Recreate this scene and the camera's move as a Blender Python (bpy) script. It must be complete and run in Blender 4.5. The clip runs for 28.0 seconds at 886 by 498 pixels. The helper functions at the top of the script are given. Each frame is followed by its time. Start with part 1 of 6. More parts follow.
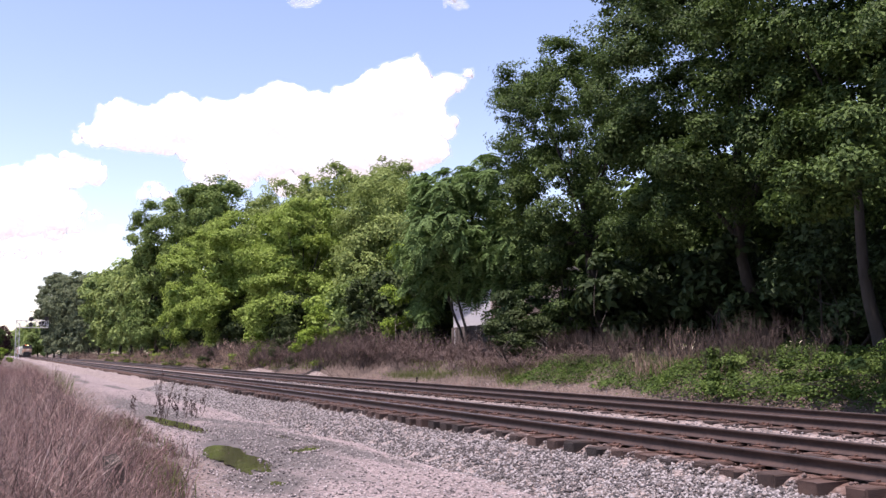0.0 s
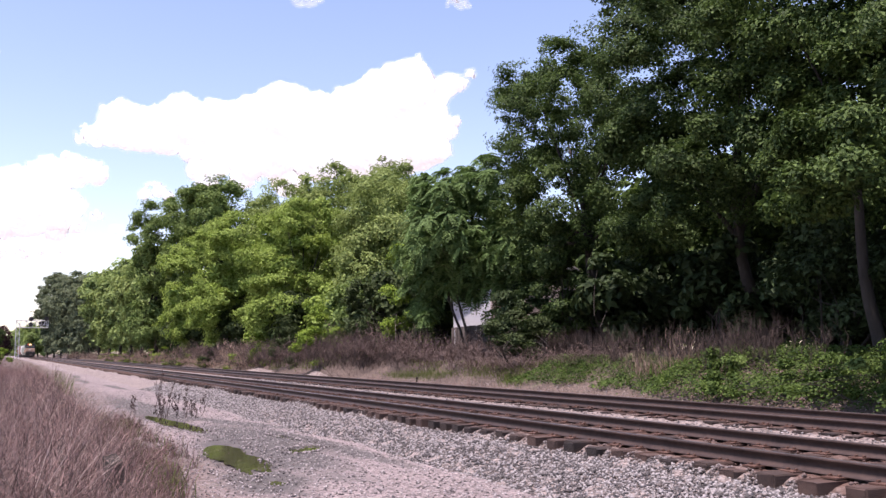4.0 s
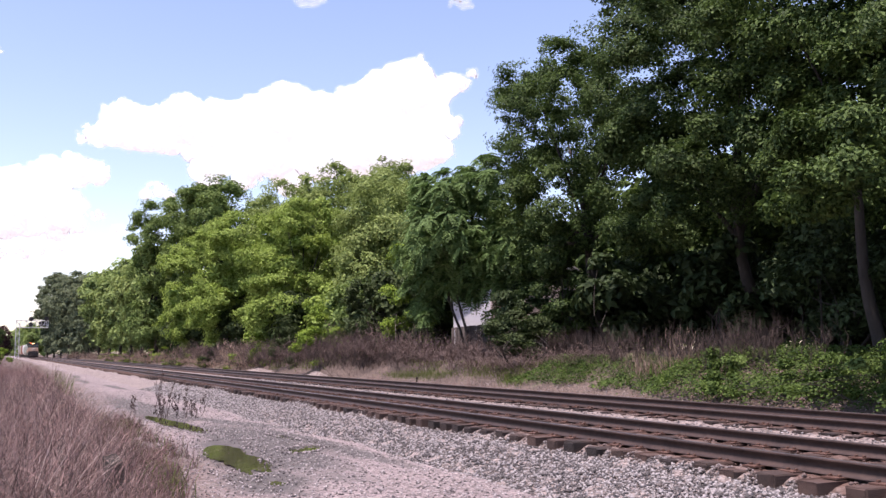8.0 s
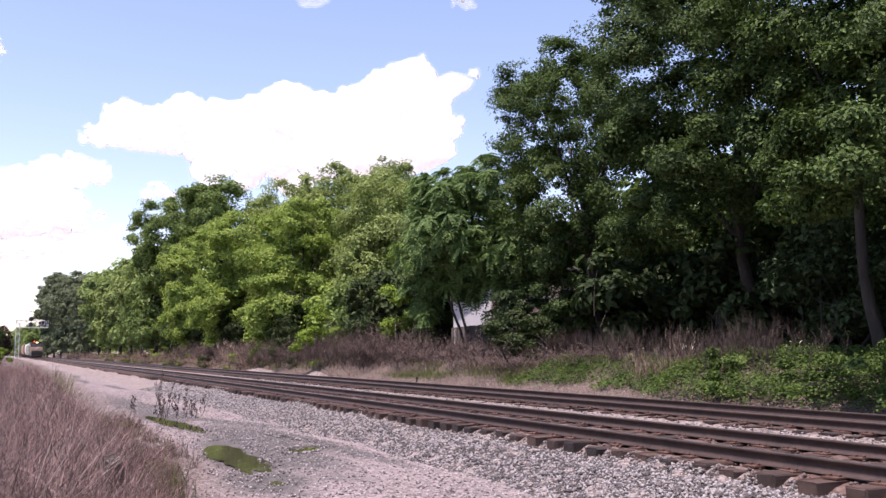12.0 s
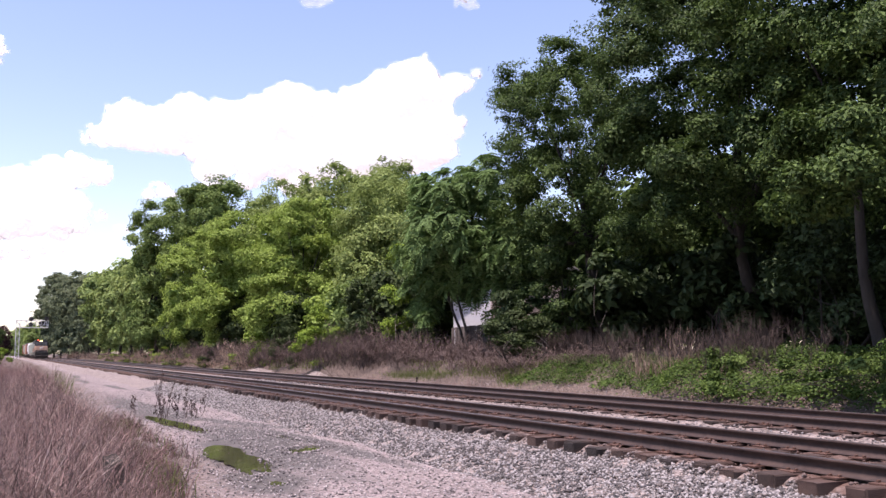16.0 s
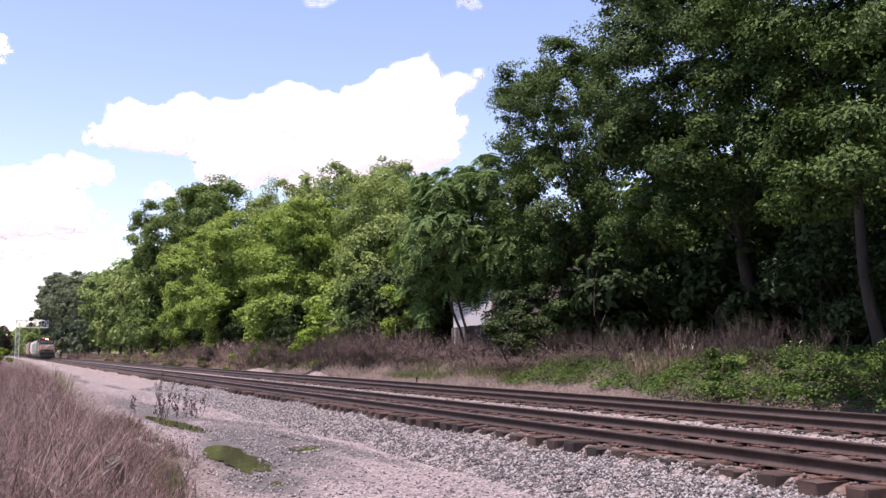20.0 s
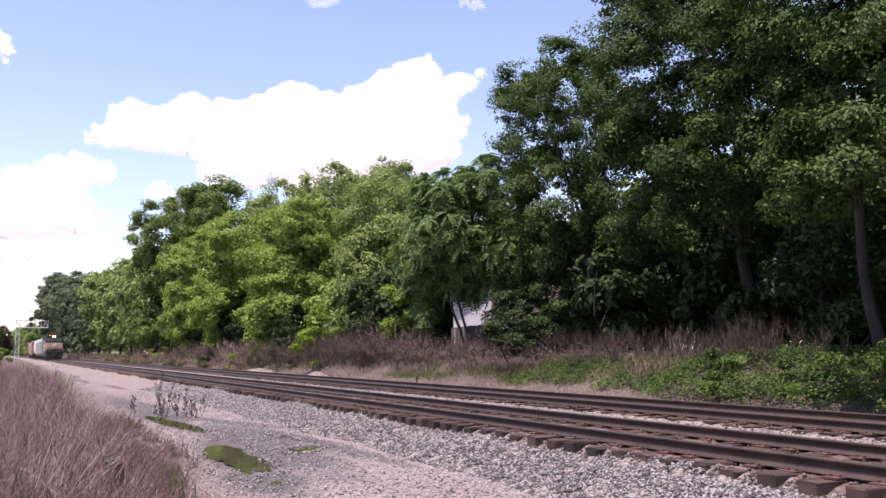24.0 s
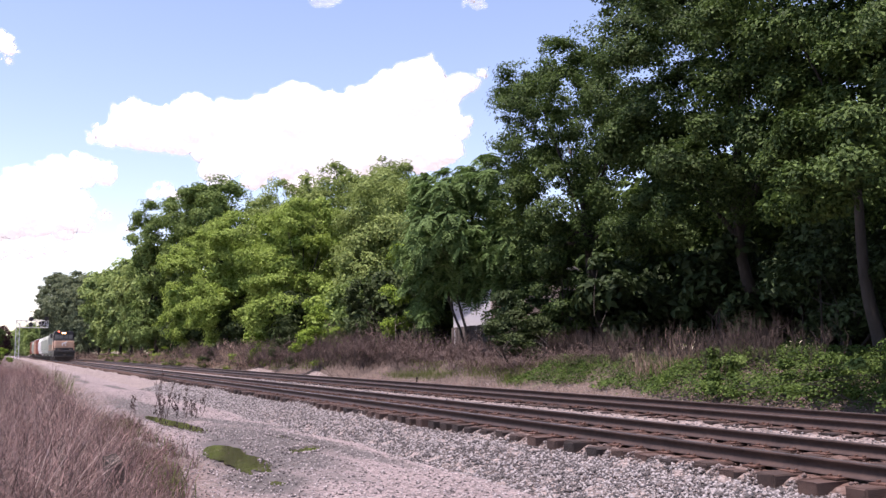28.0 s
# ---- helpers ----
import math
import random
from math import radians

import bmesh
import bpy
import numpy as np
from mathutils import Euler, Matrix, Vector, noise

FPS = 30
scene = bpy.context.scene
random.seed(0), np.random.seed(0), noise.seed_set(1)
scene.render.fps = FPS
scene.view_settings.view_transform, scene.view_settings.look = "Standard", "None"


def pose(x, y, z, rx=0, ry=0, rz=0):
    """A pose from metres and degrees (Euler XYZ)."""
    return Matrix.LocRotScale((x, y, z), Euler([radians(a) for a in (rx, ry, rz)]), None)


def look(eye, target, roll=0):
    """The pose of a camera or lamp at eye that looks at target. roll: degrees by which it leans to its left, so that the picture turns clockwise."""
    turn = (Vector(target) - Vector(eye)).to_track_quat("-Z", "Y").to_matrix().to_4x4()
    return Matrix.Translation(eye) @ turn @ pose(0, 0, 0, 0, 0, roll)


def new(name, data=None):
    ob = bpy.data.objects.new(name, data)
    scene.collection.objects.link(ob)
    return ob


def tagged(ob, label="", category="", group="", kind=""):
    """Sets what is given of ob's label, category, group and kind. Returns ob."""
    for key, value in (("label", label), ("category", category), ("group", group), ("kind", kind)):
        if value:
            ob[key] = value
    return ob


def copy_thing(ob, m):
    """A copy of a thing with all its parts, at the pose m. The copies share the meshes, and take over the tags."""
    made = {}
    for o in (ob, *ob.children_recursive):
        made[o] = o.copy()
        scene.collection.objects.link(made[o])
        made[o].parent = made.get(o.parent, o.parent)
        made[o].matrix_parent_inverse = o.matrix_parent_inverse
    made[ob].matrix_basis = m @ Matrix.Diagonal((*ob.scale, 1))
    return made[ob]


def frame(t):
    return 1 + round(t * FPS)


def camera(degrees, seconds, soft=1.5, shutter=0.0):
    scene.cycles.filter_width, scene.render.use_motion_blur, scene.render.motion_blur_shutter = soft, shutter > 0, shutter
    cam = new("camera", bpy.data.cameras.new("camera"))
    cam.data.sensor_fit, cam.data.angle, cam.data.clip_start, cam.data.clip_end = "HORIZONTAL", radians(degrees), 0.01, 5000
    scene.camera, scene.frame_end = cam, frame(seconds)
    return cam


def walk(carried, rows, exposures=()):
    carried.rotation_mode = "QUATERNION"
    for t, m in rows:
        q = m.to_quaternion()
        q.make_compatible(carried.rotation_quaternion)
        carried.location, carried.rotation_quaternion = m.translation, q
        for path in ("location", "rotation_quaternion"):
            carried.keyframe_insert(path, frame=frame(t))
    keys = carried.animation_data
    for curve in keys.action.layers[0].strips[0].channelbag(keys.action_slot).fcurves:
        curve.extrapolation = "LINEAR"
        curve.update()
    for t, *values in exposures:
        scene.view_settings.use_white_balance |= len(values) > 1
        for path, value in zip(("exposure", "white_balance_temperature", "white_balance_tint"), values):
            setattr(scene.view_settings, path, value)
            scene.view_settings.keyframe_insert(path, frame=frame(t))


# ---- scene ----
cam = camera(51.36, 28.0, soft=1.46)
EYE = (0.0, 0.0, 1.6)
VIEW = look(EYE, (-89.946, 42.284, 12.638), -0.395)
walk(cam, [(0.0, VIEW), (28.0, VIEW)], exposures=[(0.0, 0.85, 6700, 30), (28.0, 0.85, 6700, 30)])

# ---- daylight: high summer sun behind the camera's left, blue sky ----
SUN_EL, SUN_AZ = radians(71), radians(170)
world = bpy.data.worlds.new("sky")
scene.world = world
world.use_nodes = True
wn = world.node_tree
sky = wn.nodes.new("ShaderNodeTexSky")
sky.sky_type, sky.sun_disc = "NISHITA", False
sky.sun_elevation, sky.sun_rotation = SUN_EL, SUN_AZ
sky.air_density, sky.dust_density, sky.ozone_density = 1.0, 0.5, 0.3
wn.nodes["Background"].inputs["Strength"].default_value = 0.134
wn.links.new(sky.outputs[0], wn.nodes["Background"].inputs["Color"])
sun = new("sun", bpy.data.lights.new("sun", "SUN"))
sun.data.energy, sun.data.angle, sun.data.color = 4.8, radians(0.53), (1.0, 0.95, 0.87)
sun.matrix_world = look((0, 0, 0), (-math.sin(SUN_AZ) * math.cos(SUN_EL), -math.cos(SUN_AZ) * math.cos(SUN_EL), -math.sin(SUN_EL)))


# ---- materials ----
def nodes_of(m):
    m.use_nodes = True
    n = m.node_tree
    return n, n.nodes["Principled BSDF"]


def mat(name, dark, light, scale=4.0, rough=0.8, bump=0.2, fine=6.0, metal=0.0, island=0.0, alpha=1.0, stretch=(1, 1, 1), transl=0.0, obj_random=0.0):
    """Two-scale procedural surface: broad blotches between two colours, fine grain on top, relief by bump."""
    m = bpy.data.materials.new(name)
    n, b = nodes_of(m)
    L = n.links.new
    tc = n.nodes.new("ShaderNodeTexCoord")
    mp = n.nodes.new("ShaderNodeMapping")
    mp.inputs["Scale"].default_value = stretch
    L(tc.outputs["Object"], mp.inputs["Vector"])
    n1 = n.nodes.new("ShaderNodeTexNoise")
    n1.inputs["Scale"].default_value, n1.inputs["Detail"].default_value = scale, 5.0
    n2 = n.nodes.new("ShaderNodeTexNoise")
    n2.inputs["Scale"].default_value, n2.inputs["Detail"].default_value = scale * fine, 4.0
    for x in (n1, n2):
        L(mp.outputs["Vector"], x.inputs["Vector"])
    mx = n.nodes.new("ShaderNodeMath")
    mx.operation = "MULTIPLY_ADD"
    L(n2.outputs["Fac"], mx.inputs[0])
    mx.inputs[1].default_value = 0.55
    half = n.nodes.new("ShaderNodeMath")
    half.operation = "MULTIPLY"
    L(n1.outputs["Fac"], half.inputs[0])
    half.inputs[1].default_value = 0.45
    L(half.outputs[0], mx.inputs[2])
    last = mx.outputs[0]
    if island or obj_random:
        g = n.nodes.new("ShaderNodeNewGeometry" if island else "ShaderNodeObjectInfo")
        ad = n.nodes.new("ShaderNodeMath")
        ad.operation = "MULTIPLY_ADD"
        L(g.outputs["Random Per Island" if island else "Random"], ad.inputs[0])
        ad.inputs[1].default_value = island or obj_random
        sb = n.nodes.new("ShaderNodeMath")
        sb.operation = "SUBTRACT"
        L(last, sb.inputs[0])
        sb.inputs[1].default_value = 0.5 * (island or obj_random)
        L(sb.outputs[0], ad.inputs[2])
        last = ad.outputs[0]
    cr = n.nodes.new("ShaderNodeValToRGB")
    cr.color_ramp.elements[0].position, cr.color_ramp.elements[1].position = 0.3, 0.72
    cr.color_ramp.elements[0].color, cr.color_ramp.elements[1].color = (*dark, 1), (*light, 1)
    L(last, cr.inputs[0])
    L(cr.outputs[0], b.inputs["Base Color"])
    b.inputs["Roughness"].default_value, b.inputs["Metallic"].default_value = rough, metal
    if bump:
        bp = n.nodes.new("ShaderNodeBump")
        bp.inputs["Strength"].default_value, bp.inputs["Distance"].default_value = bump, 0.02
        L(mx.outputs[0], bp.inputs["Height"])
        L(bp.outputs[0], b.inputs["Normal"])
    out = n.nodes["Material Output"]
    if transl:
        tr = n.nodes.new("ShaderNodeBsdfTranslucent")
        L(cr.outputs[0], tr.inputs["Color"])
        ms = n.nodes.new("ShaderNodeMixShader")
        ms.inputs[0].default_value = transl
        L(b.outputs[0], ms.inputs[1])
        L(tr.outputs[0], ms.inputs[2])
        L(ms.outputs[0], out.inputs["Surface"])
    if alpha < 1:
        tp = n.nodes.new("ShaderNodeBsdfTransparent")
        ms = n.nodes.new("ShaderNodeMixShader")
        ms.inputs[0].default_value = alpha
        L(tp.outputs[0], ms.inputs[1])
        L(b.outputs[0], ms.inputs[2])
        L(ms.outputs[0], out.inputs["Surface"])
    return m


def glow(name, colour, strength):
    m = bpy.data.materials.new(name)
    n, b = nodes_of(m)
    b.inputs["Base Color"].default_value = (*colour, 1)
    b.inputs["Emission Color"].default_value = (*colour, 1)
    b.inputs["Emission Strength"].default_value = strength
    return m


def pebble_mat(name, dark, light, scale):
    """Packed stones too small or far to be single pieces: cells of random grey with rounded relief."""
    m = bpy.data.materials.new(name)
    n, b = nodes_of(m)
    tc = n.nodes.new("ShaderNodeTexCoord")
    v = n.nodes.new("ShaderNodeTexVoronoi")
    v.inputs["Scale"].default_value = scale
    t = n.nodes.new("ShaderNodeTexNoise")
    t.inputs["Scale"].default_value, t.inputs["Detail"].default_value = 1.3, 4.0
    for x in (v, t):
        n.links.new(tc.outputs["Object"], x.inputs["Vector"])
    sep = n.nodes.new("ShaderNodeSeparateColor")
    n.links.new(v.outputs["Color"], sep.inputs[0])
    ad = n.nodes.new("ShaderNodeMath")
    ad.operation = "MULTIPLY_ADD"
    n.links.new(t.outputs["Fac"], ad.inputs[0])
    ad.inputs[1].default_value = 0.5
    n.links.new(sep.outputs[0], ad.inputs[2])
    r = n.nodes.new("ShaderNodeValToRGB")
    r.color_ramp.elements[0].position, r.color_ramp.elements[1].position = 0.2, 1.0
    r.color_ramp.elements[0].color, r.color_ramp.elements[1].color = (*dark, 1), (*light, 1)
    n.links.new(ad.outputs[0], r.inputs[0])
    n.links.new(r.outputs[0], b.inputs["Base Color"])
    b.inputs["Roughness"].default_value = 0.95
    bp = n.nodes.new("ShaderNodeBump")
    bp.invert = True
    bp.inputs["Strength"].default_value, bp.inputs["Distance"].default_value = 1.0, 0.03
    n.links.new(v.outputs["Distance"], bp.inputs["Height"])
    n.links.new(bp.outputs[0], b.inputs["Normal"])
    return m


def cloud_mat(name, alpha):
    """Sunlit vapour far off: white scattering, with emission added in place of light passed through it."""
    m = bpy.data.materials.new(name)
    n, b = nodes_of(m)
    b.inputs["Base Color"].default_value = (0.93, 0.93, 0.94, 1)
    b.inputs["Roughness"].default_value = 1.0
    b.inputs["Specular IOR Level"].default_value = 0.0
    t = n.nodes.new("ShaderNodeTexNoise")
    t.inputs["Scale"].default_value = 0.006
    c = n.nodes.new("ShaderNodeTexCoord")
    n.links.new(c.outputs["Object"], t.inputs["Vector"])
    r = n.nodes.new("ShaderNodeValToRGB")
    r.color_ramp.elements[0].color, r.color_ramp.elements[1].color = (0.84, 0.85, 0.90, 1), (0.96, 0.98, 1.0, 1)
    n.links.new(t.outputs["Fac"], r.inputs[0])
    n.links.new(r.outputs[0], b.inputs["Emission Color"])
    b.inputs["Emission Strength"].default_value = 0.3
    b.inputs["Alpha"].default_value = alpha
    return m


def leaf_mat(name, dark, light, transl=0.28):
    m = mat(name, dark, light, scale=0.9, rough=0.7, bump=0.0, fine=4, island=0.4, transl=transl)
    m.node_tree.nodes["Principled BSDF"].inputs["Specular IOR Level"].default_value = 0.22
    return m


M_OAK = leaf_mat("oak_leaf", (0.024, 0.05, 0.013), (0.10, 0.16, 0.042))
# Darker oak leaf: shade over the right-hand oaks is put into the colour.
M_OAKSHADE = leaf_mat("oak_leaf_shade_toned", (0.02, 0.042, 0.012), (0.08, 0.13, 0.036))
M_OAK2 = leaf_mat("oak_leaf_fresh", (0.065, 0.112, 0.028), (0.18, 0.26, 0.072))
M_MAPLE = leaf_mat("maple_leaf", (0.125, 0.195, 0.033), (0.30, 0.41, 0.095), 0.34)
M_POPLAR = leaf_mat("poplar_leaf", (0.115, 0.165, 0.045), (0.265, 0.345, 0.11), 0.34)
# Distance haze is put into the next two leaf colours, paler and greyer.
M_HAZEGREEN = leaf_mat("haze_green_leaf", (0.12, 0.18, 0.055), (0.32, 0.42, 0.15), 0.4)
M_HAZEGREY = leaf_mat("haze_grey_leaf", (0.08, 0.108, 0.062), (0.175, 0.215, 0.12), 0.36)
# Shade below the oaks is put into this dark leaf colour.
M_UNDERSHADE = leaf_mat("shade_toned_leaf", (0.02, 0.037, 0.014), (0.06, 0.096, 0.036))
M_PLUM = leaf_mat("purple_plum_leaf", (0.035, 0.016, 0.018), (0.085, 0.04, 0.042))
M_AIL = leaf_mat("ailanthus_leaf", (0.055, 0.11, 0.03), (0.15, 0.24, 0.078))
M_BUSH = leaf_mat("bush_leaf", (0.08, 0.14, 0.016), (0.23, 0.34, 0.045))
M_SCRUB = leaf_mat("scrub_leaf", (0.026, 0.045, 0.013), (0.06, 0.09, 0.029))
M_IVY = leaf_mat("ivy_leaf", (0.024, 0.052, 0.01), (0.086, 0.142, 0.027))
M_GRASS = leaf_mat("grass_blade", (0.06, 0.10, 0.02), (0.16, 0.2, 0.05))
M_STRAW = mat("dry_grass", (0.062, 0.034, 0.03), (0.325, 0.21, 0.19), scale=0.8, rough=0.85, bump=0, island=0.6, transl=0.15)
M_PALESTRAW = mat("bleached_straw", (0.27, 0.19, 0.165), (0.52, 0.42, 0.37), scale=0.8, rough=0.8, bump=0, island=0.8, transl=0.15)
M_LOWWEED = mat("withered_weed_stem", (0.05, 0.028, 0.025), (0.19, 0.115, 0.1), scale=1.0, rough=0.9, bump=0, island=0.9)
M_BRUSH = mat("tan_dry_brush", (0.12, 0.08, 0.06), (0.34, 0.25, 0.195), scale=0.6, rough=0.9, bump=0, island=0.8)
M_THICKET = mat("brown_thicket_wood", (0.05, 0.033, 0.029), (0.15, 0.105, 0.092), scale=0.6, rough=0.9, bump=0, island=0.8)
M_TWIG = mat("dry_twig", (0.024, 0.017, 0.014), (0.082, 0.057, 0.048), scale=1.0, rough=0.9, bump=0, island=0.8)
M_DARKLEAF = mat("withered_leaf", (0.018, 0.01, 0.009), (0.05, 0.028, 0.024), scale=3, rough=0.9, bump=0, island=0.7)
M_BARK = mat("bark", (0.016, 0.013, 0.011), (0.05, 0.041, 0.034), scale=2.2, rough=0.95, bump=0.9, stretch=(1, 1, 0.25))
M_PALEBARK = mat("dead_wood", (0.2, 0.165, 0.145), (0.36, 0.31, 0.27), scale=4, rough=0.9, bump=0.3, stretch=(1, 1, 0.2))
M_RAIL = mat("rail_steel", (0.022, 0.013, 0.011), (0.072, 0.043, 0.034), scale=3, rough=0.6, bump=0.25, metal=0.25)
M_RAILTOP = mat("rail_running_face", (0.15, 0.14, 0.14), (0.27, 0.255, 0.255), scale=6, rough=0.32, bump=0.05, metal=0.8, stretch=(0.2, 3, 1))
M_PLATE = mat("rusty_plate", (0.05, 0.023, 0.016), (0.115, 0.055, 0.036), scale=9, rough=0.9, bump=0.4)
M_TIE = mat("creosoted_tie", (0.014, 0.01, 0.009), (0.062, 0.036, 0.028), scale=5, rough=0.92, bump=0.8, stretch=(4, 0.6, 4), obj_random=0.5)
M_BALLAST = pebble_mat("ballast_bed", (0.048, 0.039, 0.036), (0.265, 0.218, 0.2), 22.0)
M_STONE = mat("ballast_stone", (0.055, 0.051, 0.051), (0.26, 0.243, 0.24), scale=7, rough=0.9, bump=0.3, island=1.3)
M_STONE_OBJ = mat("ballast_stone_single", (0.055, 0.051, 0.051), (0.26, 0.243, 0.24), scale=7, rough=0.9, bump=0.3, obj_random=1.3)
for m in (M_STONE, M_STONE_OBJ):
    r = next(n for n in m.node_tree.nodes if n.type == "VALTORGB").color_ramp
    for at, tint in ((0.42, (0.105, 0.083, 0.076)), (0.55, (0.125, 0.119, 0.125)), (0.64, (0.185, 0.157, 0.145))):
        r.elements.new(at).color = (*tint, 1)


def rust_dust(m, amount):
    """Brown iron dust that lies along the rails, thinning out sideways in uneven tongues."""
    n, b = m.node_tree, m.node_tree.nodes["Principled BSDF"]
    L = n.links.new

    def op(kind, a, c):
        x = n.nodes.new("ShaderNodeMath")
        x.operation = kind
        for i, v in enumerate((a, c)):
            if isinstance(v, (int, float)):
                x.inputs[i].default_value = v
            elif v is not None:
                L(v, x.inputs[i])
        return x.outputs[0]

    g = n.nodes.new("ShaderNodeNewGeometry")
    sep = n.nodes.new("ShaderNodeSeparateXYZ")
    L(g.outputs["Position"], sep.inputs[0])
    off = [op("ABSOLUTE", op("SUBTRACT", op("ABSOLUTE", op("SUBTRACT", sep.outputs[1], c), None), 0.75), None) for c in (7.993, 12.017)]
    t = n.nodes.new("ShaderNodeTexNoise")
    t.inputs["Scale"].default_value, t.inputs["Detail"].default_value = 5.0, 5.0
    L(g.outputs["Position"], t.inputs["Vector"])
    near = op("ADD", op("MINIMUM", off[0], off[1]), op("MULTIPLY", op("SUBTRACT", t.outputs["Fac"], 0.5), 0.5))
    r = n.nodes.new("ShaderNodeMapRange")
    r.inputs["From Min"].default_value, r.inputs["From Max"].default_value = 0.14, 0.5
    r.inputs["To Min"].default_value, r.inputs["To Max"].default_value = amount, 0.0
    L(near, r.inputs["Value"])
    x = n.nodes.new("ShaderNodeMix")
    x.data_type = "RGBA"
    L(r.outputs["Result"], x.inputs[0])
    L(b.inputs["Base Color"].links[0].from_socket, x.inputs[6])
    x.inputs[7].default_value = (0.085, 0.042, 0.029, 1)
    L(x.outputs[2], b.inputs["Base Color"])


for m, amount in ((M_STONE, 0.85), (M_STONE_OBJ, 0.85), (M_BALLAST, 0.85), (M_TIE, 0.35), (M_PLATE, 0.3)):
    rust_dust(m, amount)
M_CHIP = mat("road_chip", (0.09, 0.079, 0.078), (0.345, 0.31, 0.302), scale=7, rough=0.9, bump=0, island=1.2)
M_CLOUD, M_WISP = cloud_mat("cloud_white", 1.0), cloud_mat("cloud_wisp", 0.06)


def ground_material():
    """Crushed-stone road with worn wheel tracks and damp mud, dirt and thin grass on the bank, meadow beyond."""
    m = bpy.data.materials.new("ground")
    n, b = nodes_of(m)
    L = n.links.new
    tc = n.nodes.new("ShaderNodeTexCoord")

    def tex(scale, detail=5.0):
        t = n.nodes.new("ShaderNodeTexNoise")
        t.inputs["Scale"].default_value, t.inputs["Detail"].default_value = scale, detail
        L(tc.outputs["Object"], t.inputs["Vector"])
        return t.outputs["Fac"]

    def ramp(src, p0, c0, p1, c1):
        r = n.nodes.new("ShaderNodeValToRGB")
        e = r.color_ramp.elements
        e[0].position, e[1].position, e[0].color, e[1].color = p0, p1, (*c0, 1), (*c1, 1)
        L(src, r.inputs[0])
        return r.outputs[0]

    def mix(fac, a, c):
        x = n.nodes.new("ShaderNodeMix")
        x.data_type = "RGBA"
        L(fac, x.inputs[0])
        L(a, x.inputs[6])
        L(c, x.inputs[7])
        return x.outputs[2]

    def math(op, a, c):
        x = n.nodes.new("ShaderNodeMath")
        x.operation, x.use_clamp = op, op in ("MULTIPLY", "ADD")
        for i, v in enumerate((a, c)):
            if isinstance(v, (int, float)):
                x.inputs[i].default_value = v
            else:
                L(v, x.inputs[i])
        return x.outputs[0]

    v = n.nodes.new("ShaderNodeTexVoronoi")
    v.inputs["Scale"].default_value = 24
    L(tc.outputs["Object"], v.inputs["Vector"])
    sepc = n.nodes.new("ShaderNodeSeparateColor")
    L(v.outputs["Color"], sepc.inputs[0])
    grit = ramp(sepc.outputs[0], 0.05, (0.068, 0.056, 0.054), 0.95, (0.34, 0.28, 0.272))
    blotch = ramp(tex(0.55), 0.42, (0.098, 0.081, 0.078), 0.62, (0.245, 0.2, 0.192))
    road = mix(math("ADD", math("MULTIPLY", tex(3.0), 0.4), 0.12), grit, blotch)
    damp = n.nodes.new("ShaderNodeAttribute")
    damp.attribute_name = "damp"
    mud = ramp(tex(5.0), 0.3, (0.045, 0.04, 0.038), 0.7, (0.105, 0.095, 0.09))
    wet = math("MULTIPLY", math("SUBTRACT", math("ADD", math("MULTIPLY", damp.outputs["Fac"], 0.7), math("MULTIPLY", tex(1.1), 0.5)), 0.58), 5.0)
    road = mix(wet, road, mud)
    dirt = ramp(tex(9.0, 8.0), 0.36, (0.05, 0.036, 0.029), 0.72, (0.165, 0.12, 0.099))
    green = ramp(tex(6.0), 0.3, (0.045, 0.075, 0.016), 0.75, (0.12, 0.165, 0.045))
    soil = mix(math("MULTIPLY", math("SUBTRACT", tex(0.30), 0.6), 9.0), dirt, green)
    bank = n.nodes.new("ShaderNodeAttribute")
    bank.attribute_name = "bank"
    col = mix(bank.outputs["Fac"], road, soil)
    L(col, b.inputs["Base Color"])
    b.inputs["Roughness"].default_value = 0.95
    bp = n.nodes.new("ShaderNodeBump")
    bp.inputs["Strength"].default_value, bp.inputs["Distance"].default_value = 0.8, 0.02
    L(math("SUBTRACT", tex(14), v.outputs["Distance"]), bp.inputs["Height"])
    L(bp.outputs[0], b.inputs["Normal"])
    return m


def water_material():
    m = bpy.data.materials.new("puddle_water")
    n, b = nodes_of(m)
    k = n.nodes.new("ShaderNodeTexNoise")
    k.inputs["Scale"].default_value, k.inputs["Detail"].default_value = 4.5, 6.0
    c = n.nodes.new("ShaderNodeTexCoord")
    n.links.new(c.outputs["Object"], k.inputs["Vector"])
    r = n.nodes.new("ShaderNodeValToRGB")
    e = r.color_ramp.elements
    e[0].position, e[1].position, e[0].color, e[1].color = 0.4, 0.6, (0.03, 0.032, 0.016, 1), (0.06, 0.055, 0.038, 1)
    n.links.new(k.outputs["Fac"], r.inputs[0])
    n.links.new(r.outputs[0], b.inputs["Base Color"])
    b.inputs["Roughness"].default_value = 0.05
    b.inputs["IOR"].default_value = 1.33
    t = n.nodes.new("ShaderNodeTexNoise")
    t.inputs["Scale"].default_value = 9
    bp = n.nodes.new("ShaderNodeBump")
    bp.inputs["Strength"].default_value, bp.inputs["Distance"].default_value = 0.06, 0.01
    n.links.new(t.outputs["Fac"], bp.inputs["Height"])
    n.links.new(bp.outputs[0], b.inputs["Normal"])
    return m


M_GROUND, M_WATER = ground_material(), water_material()


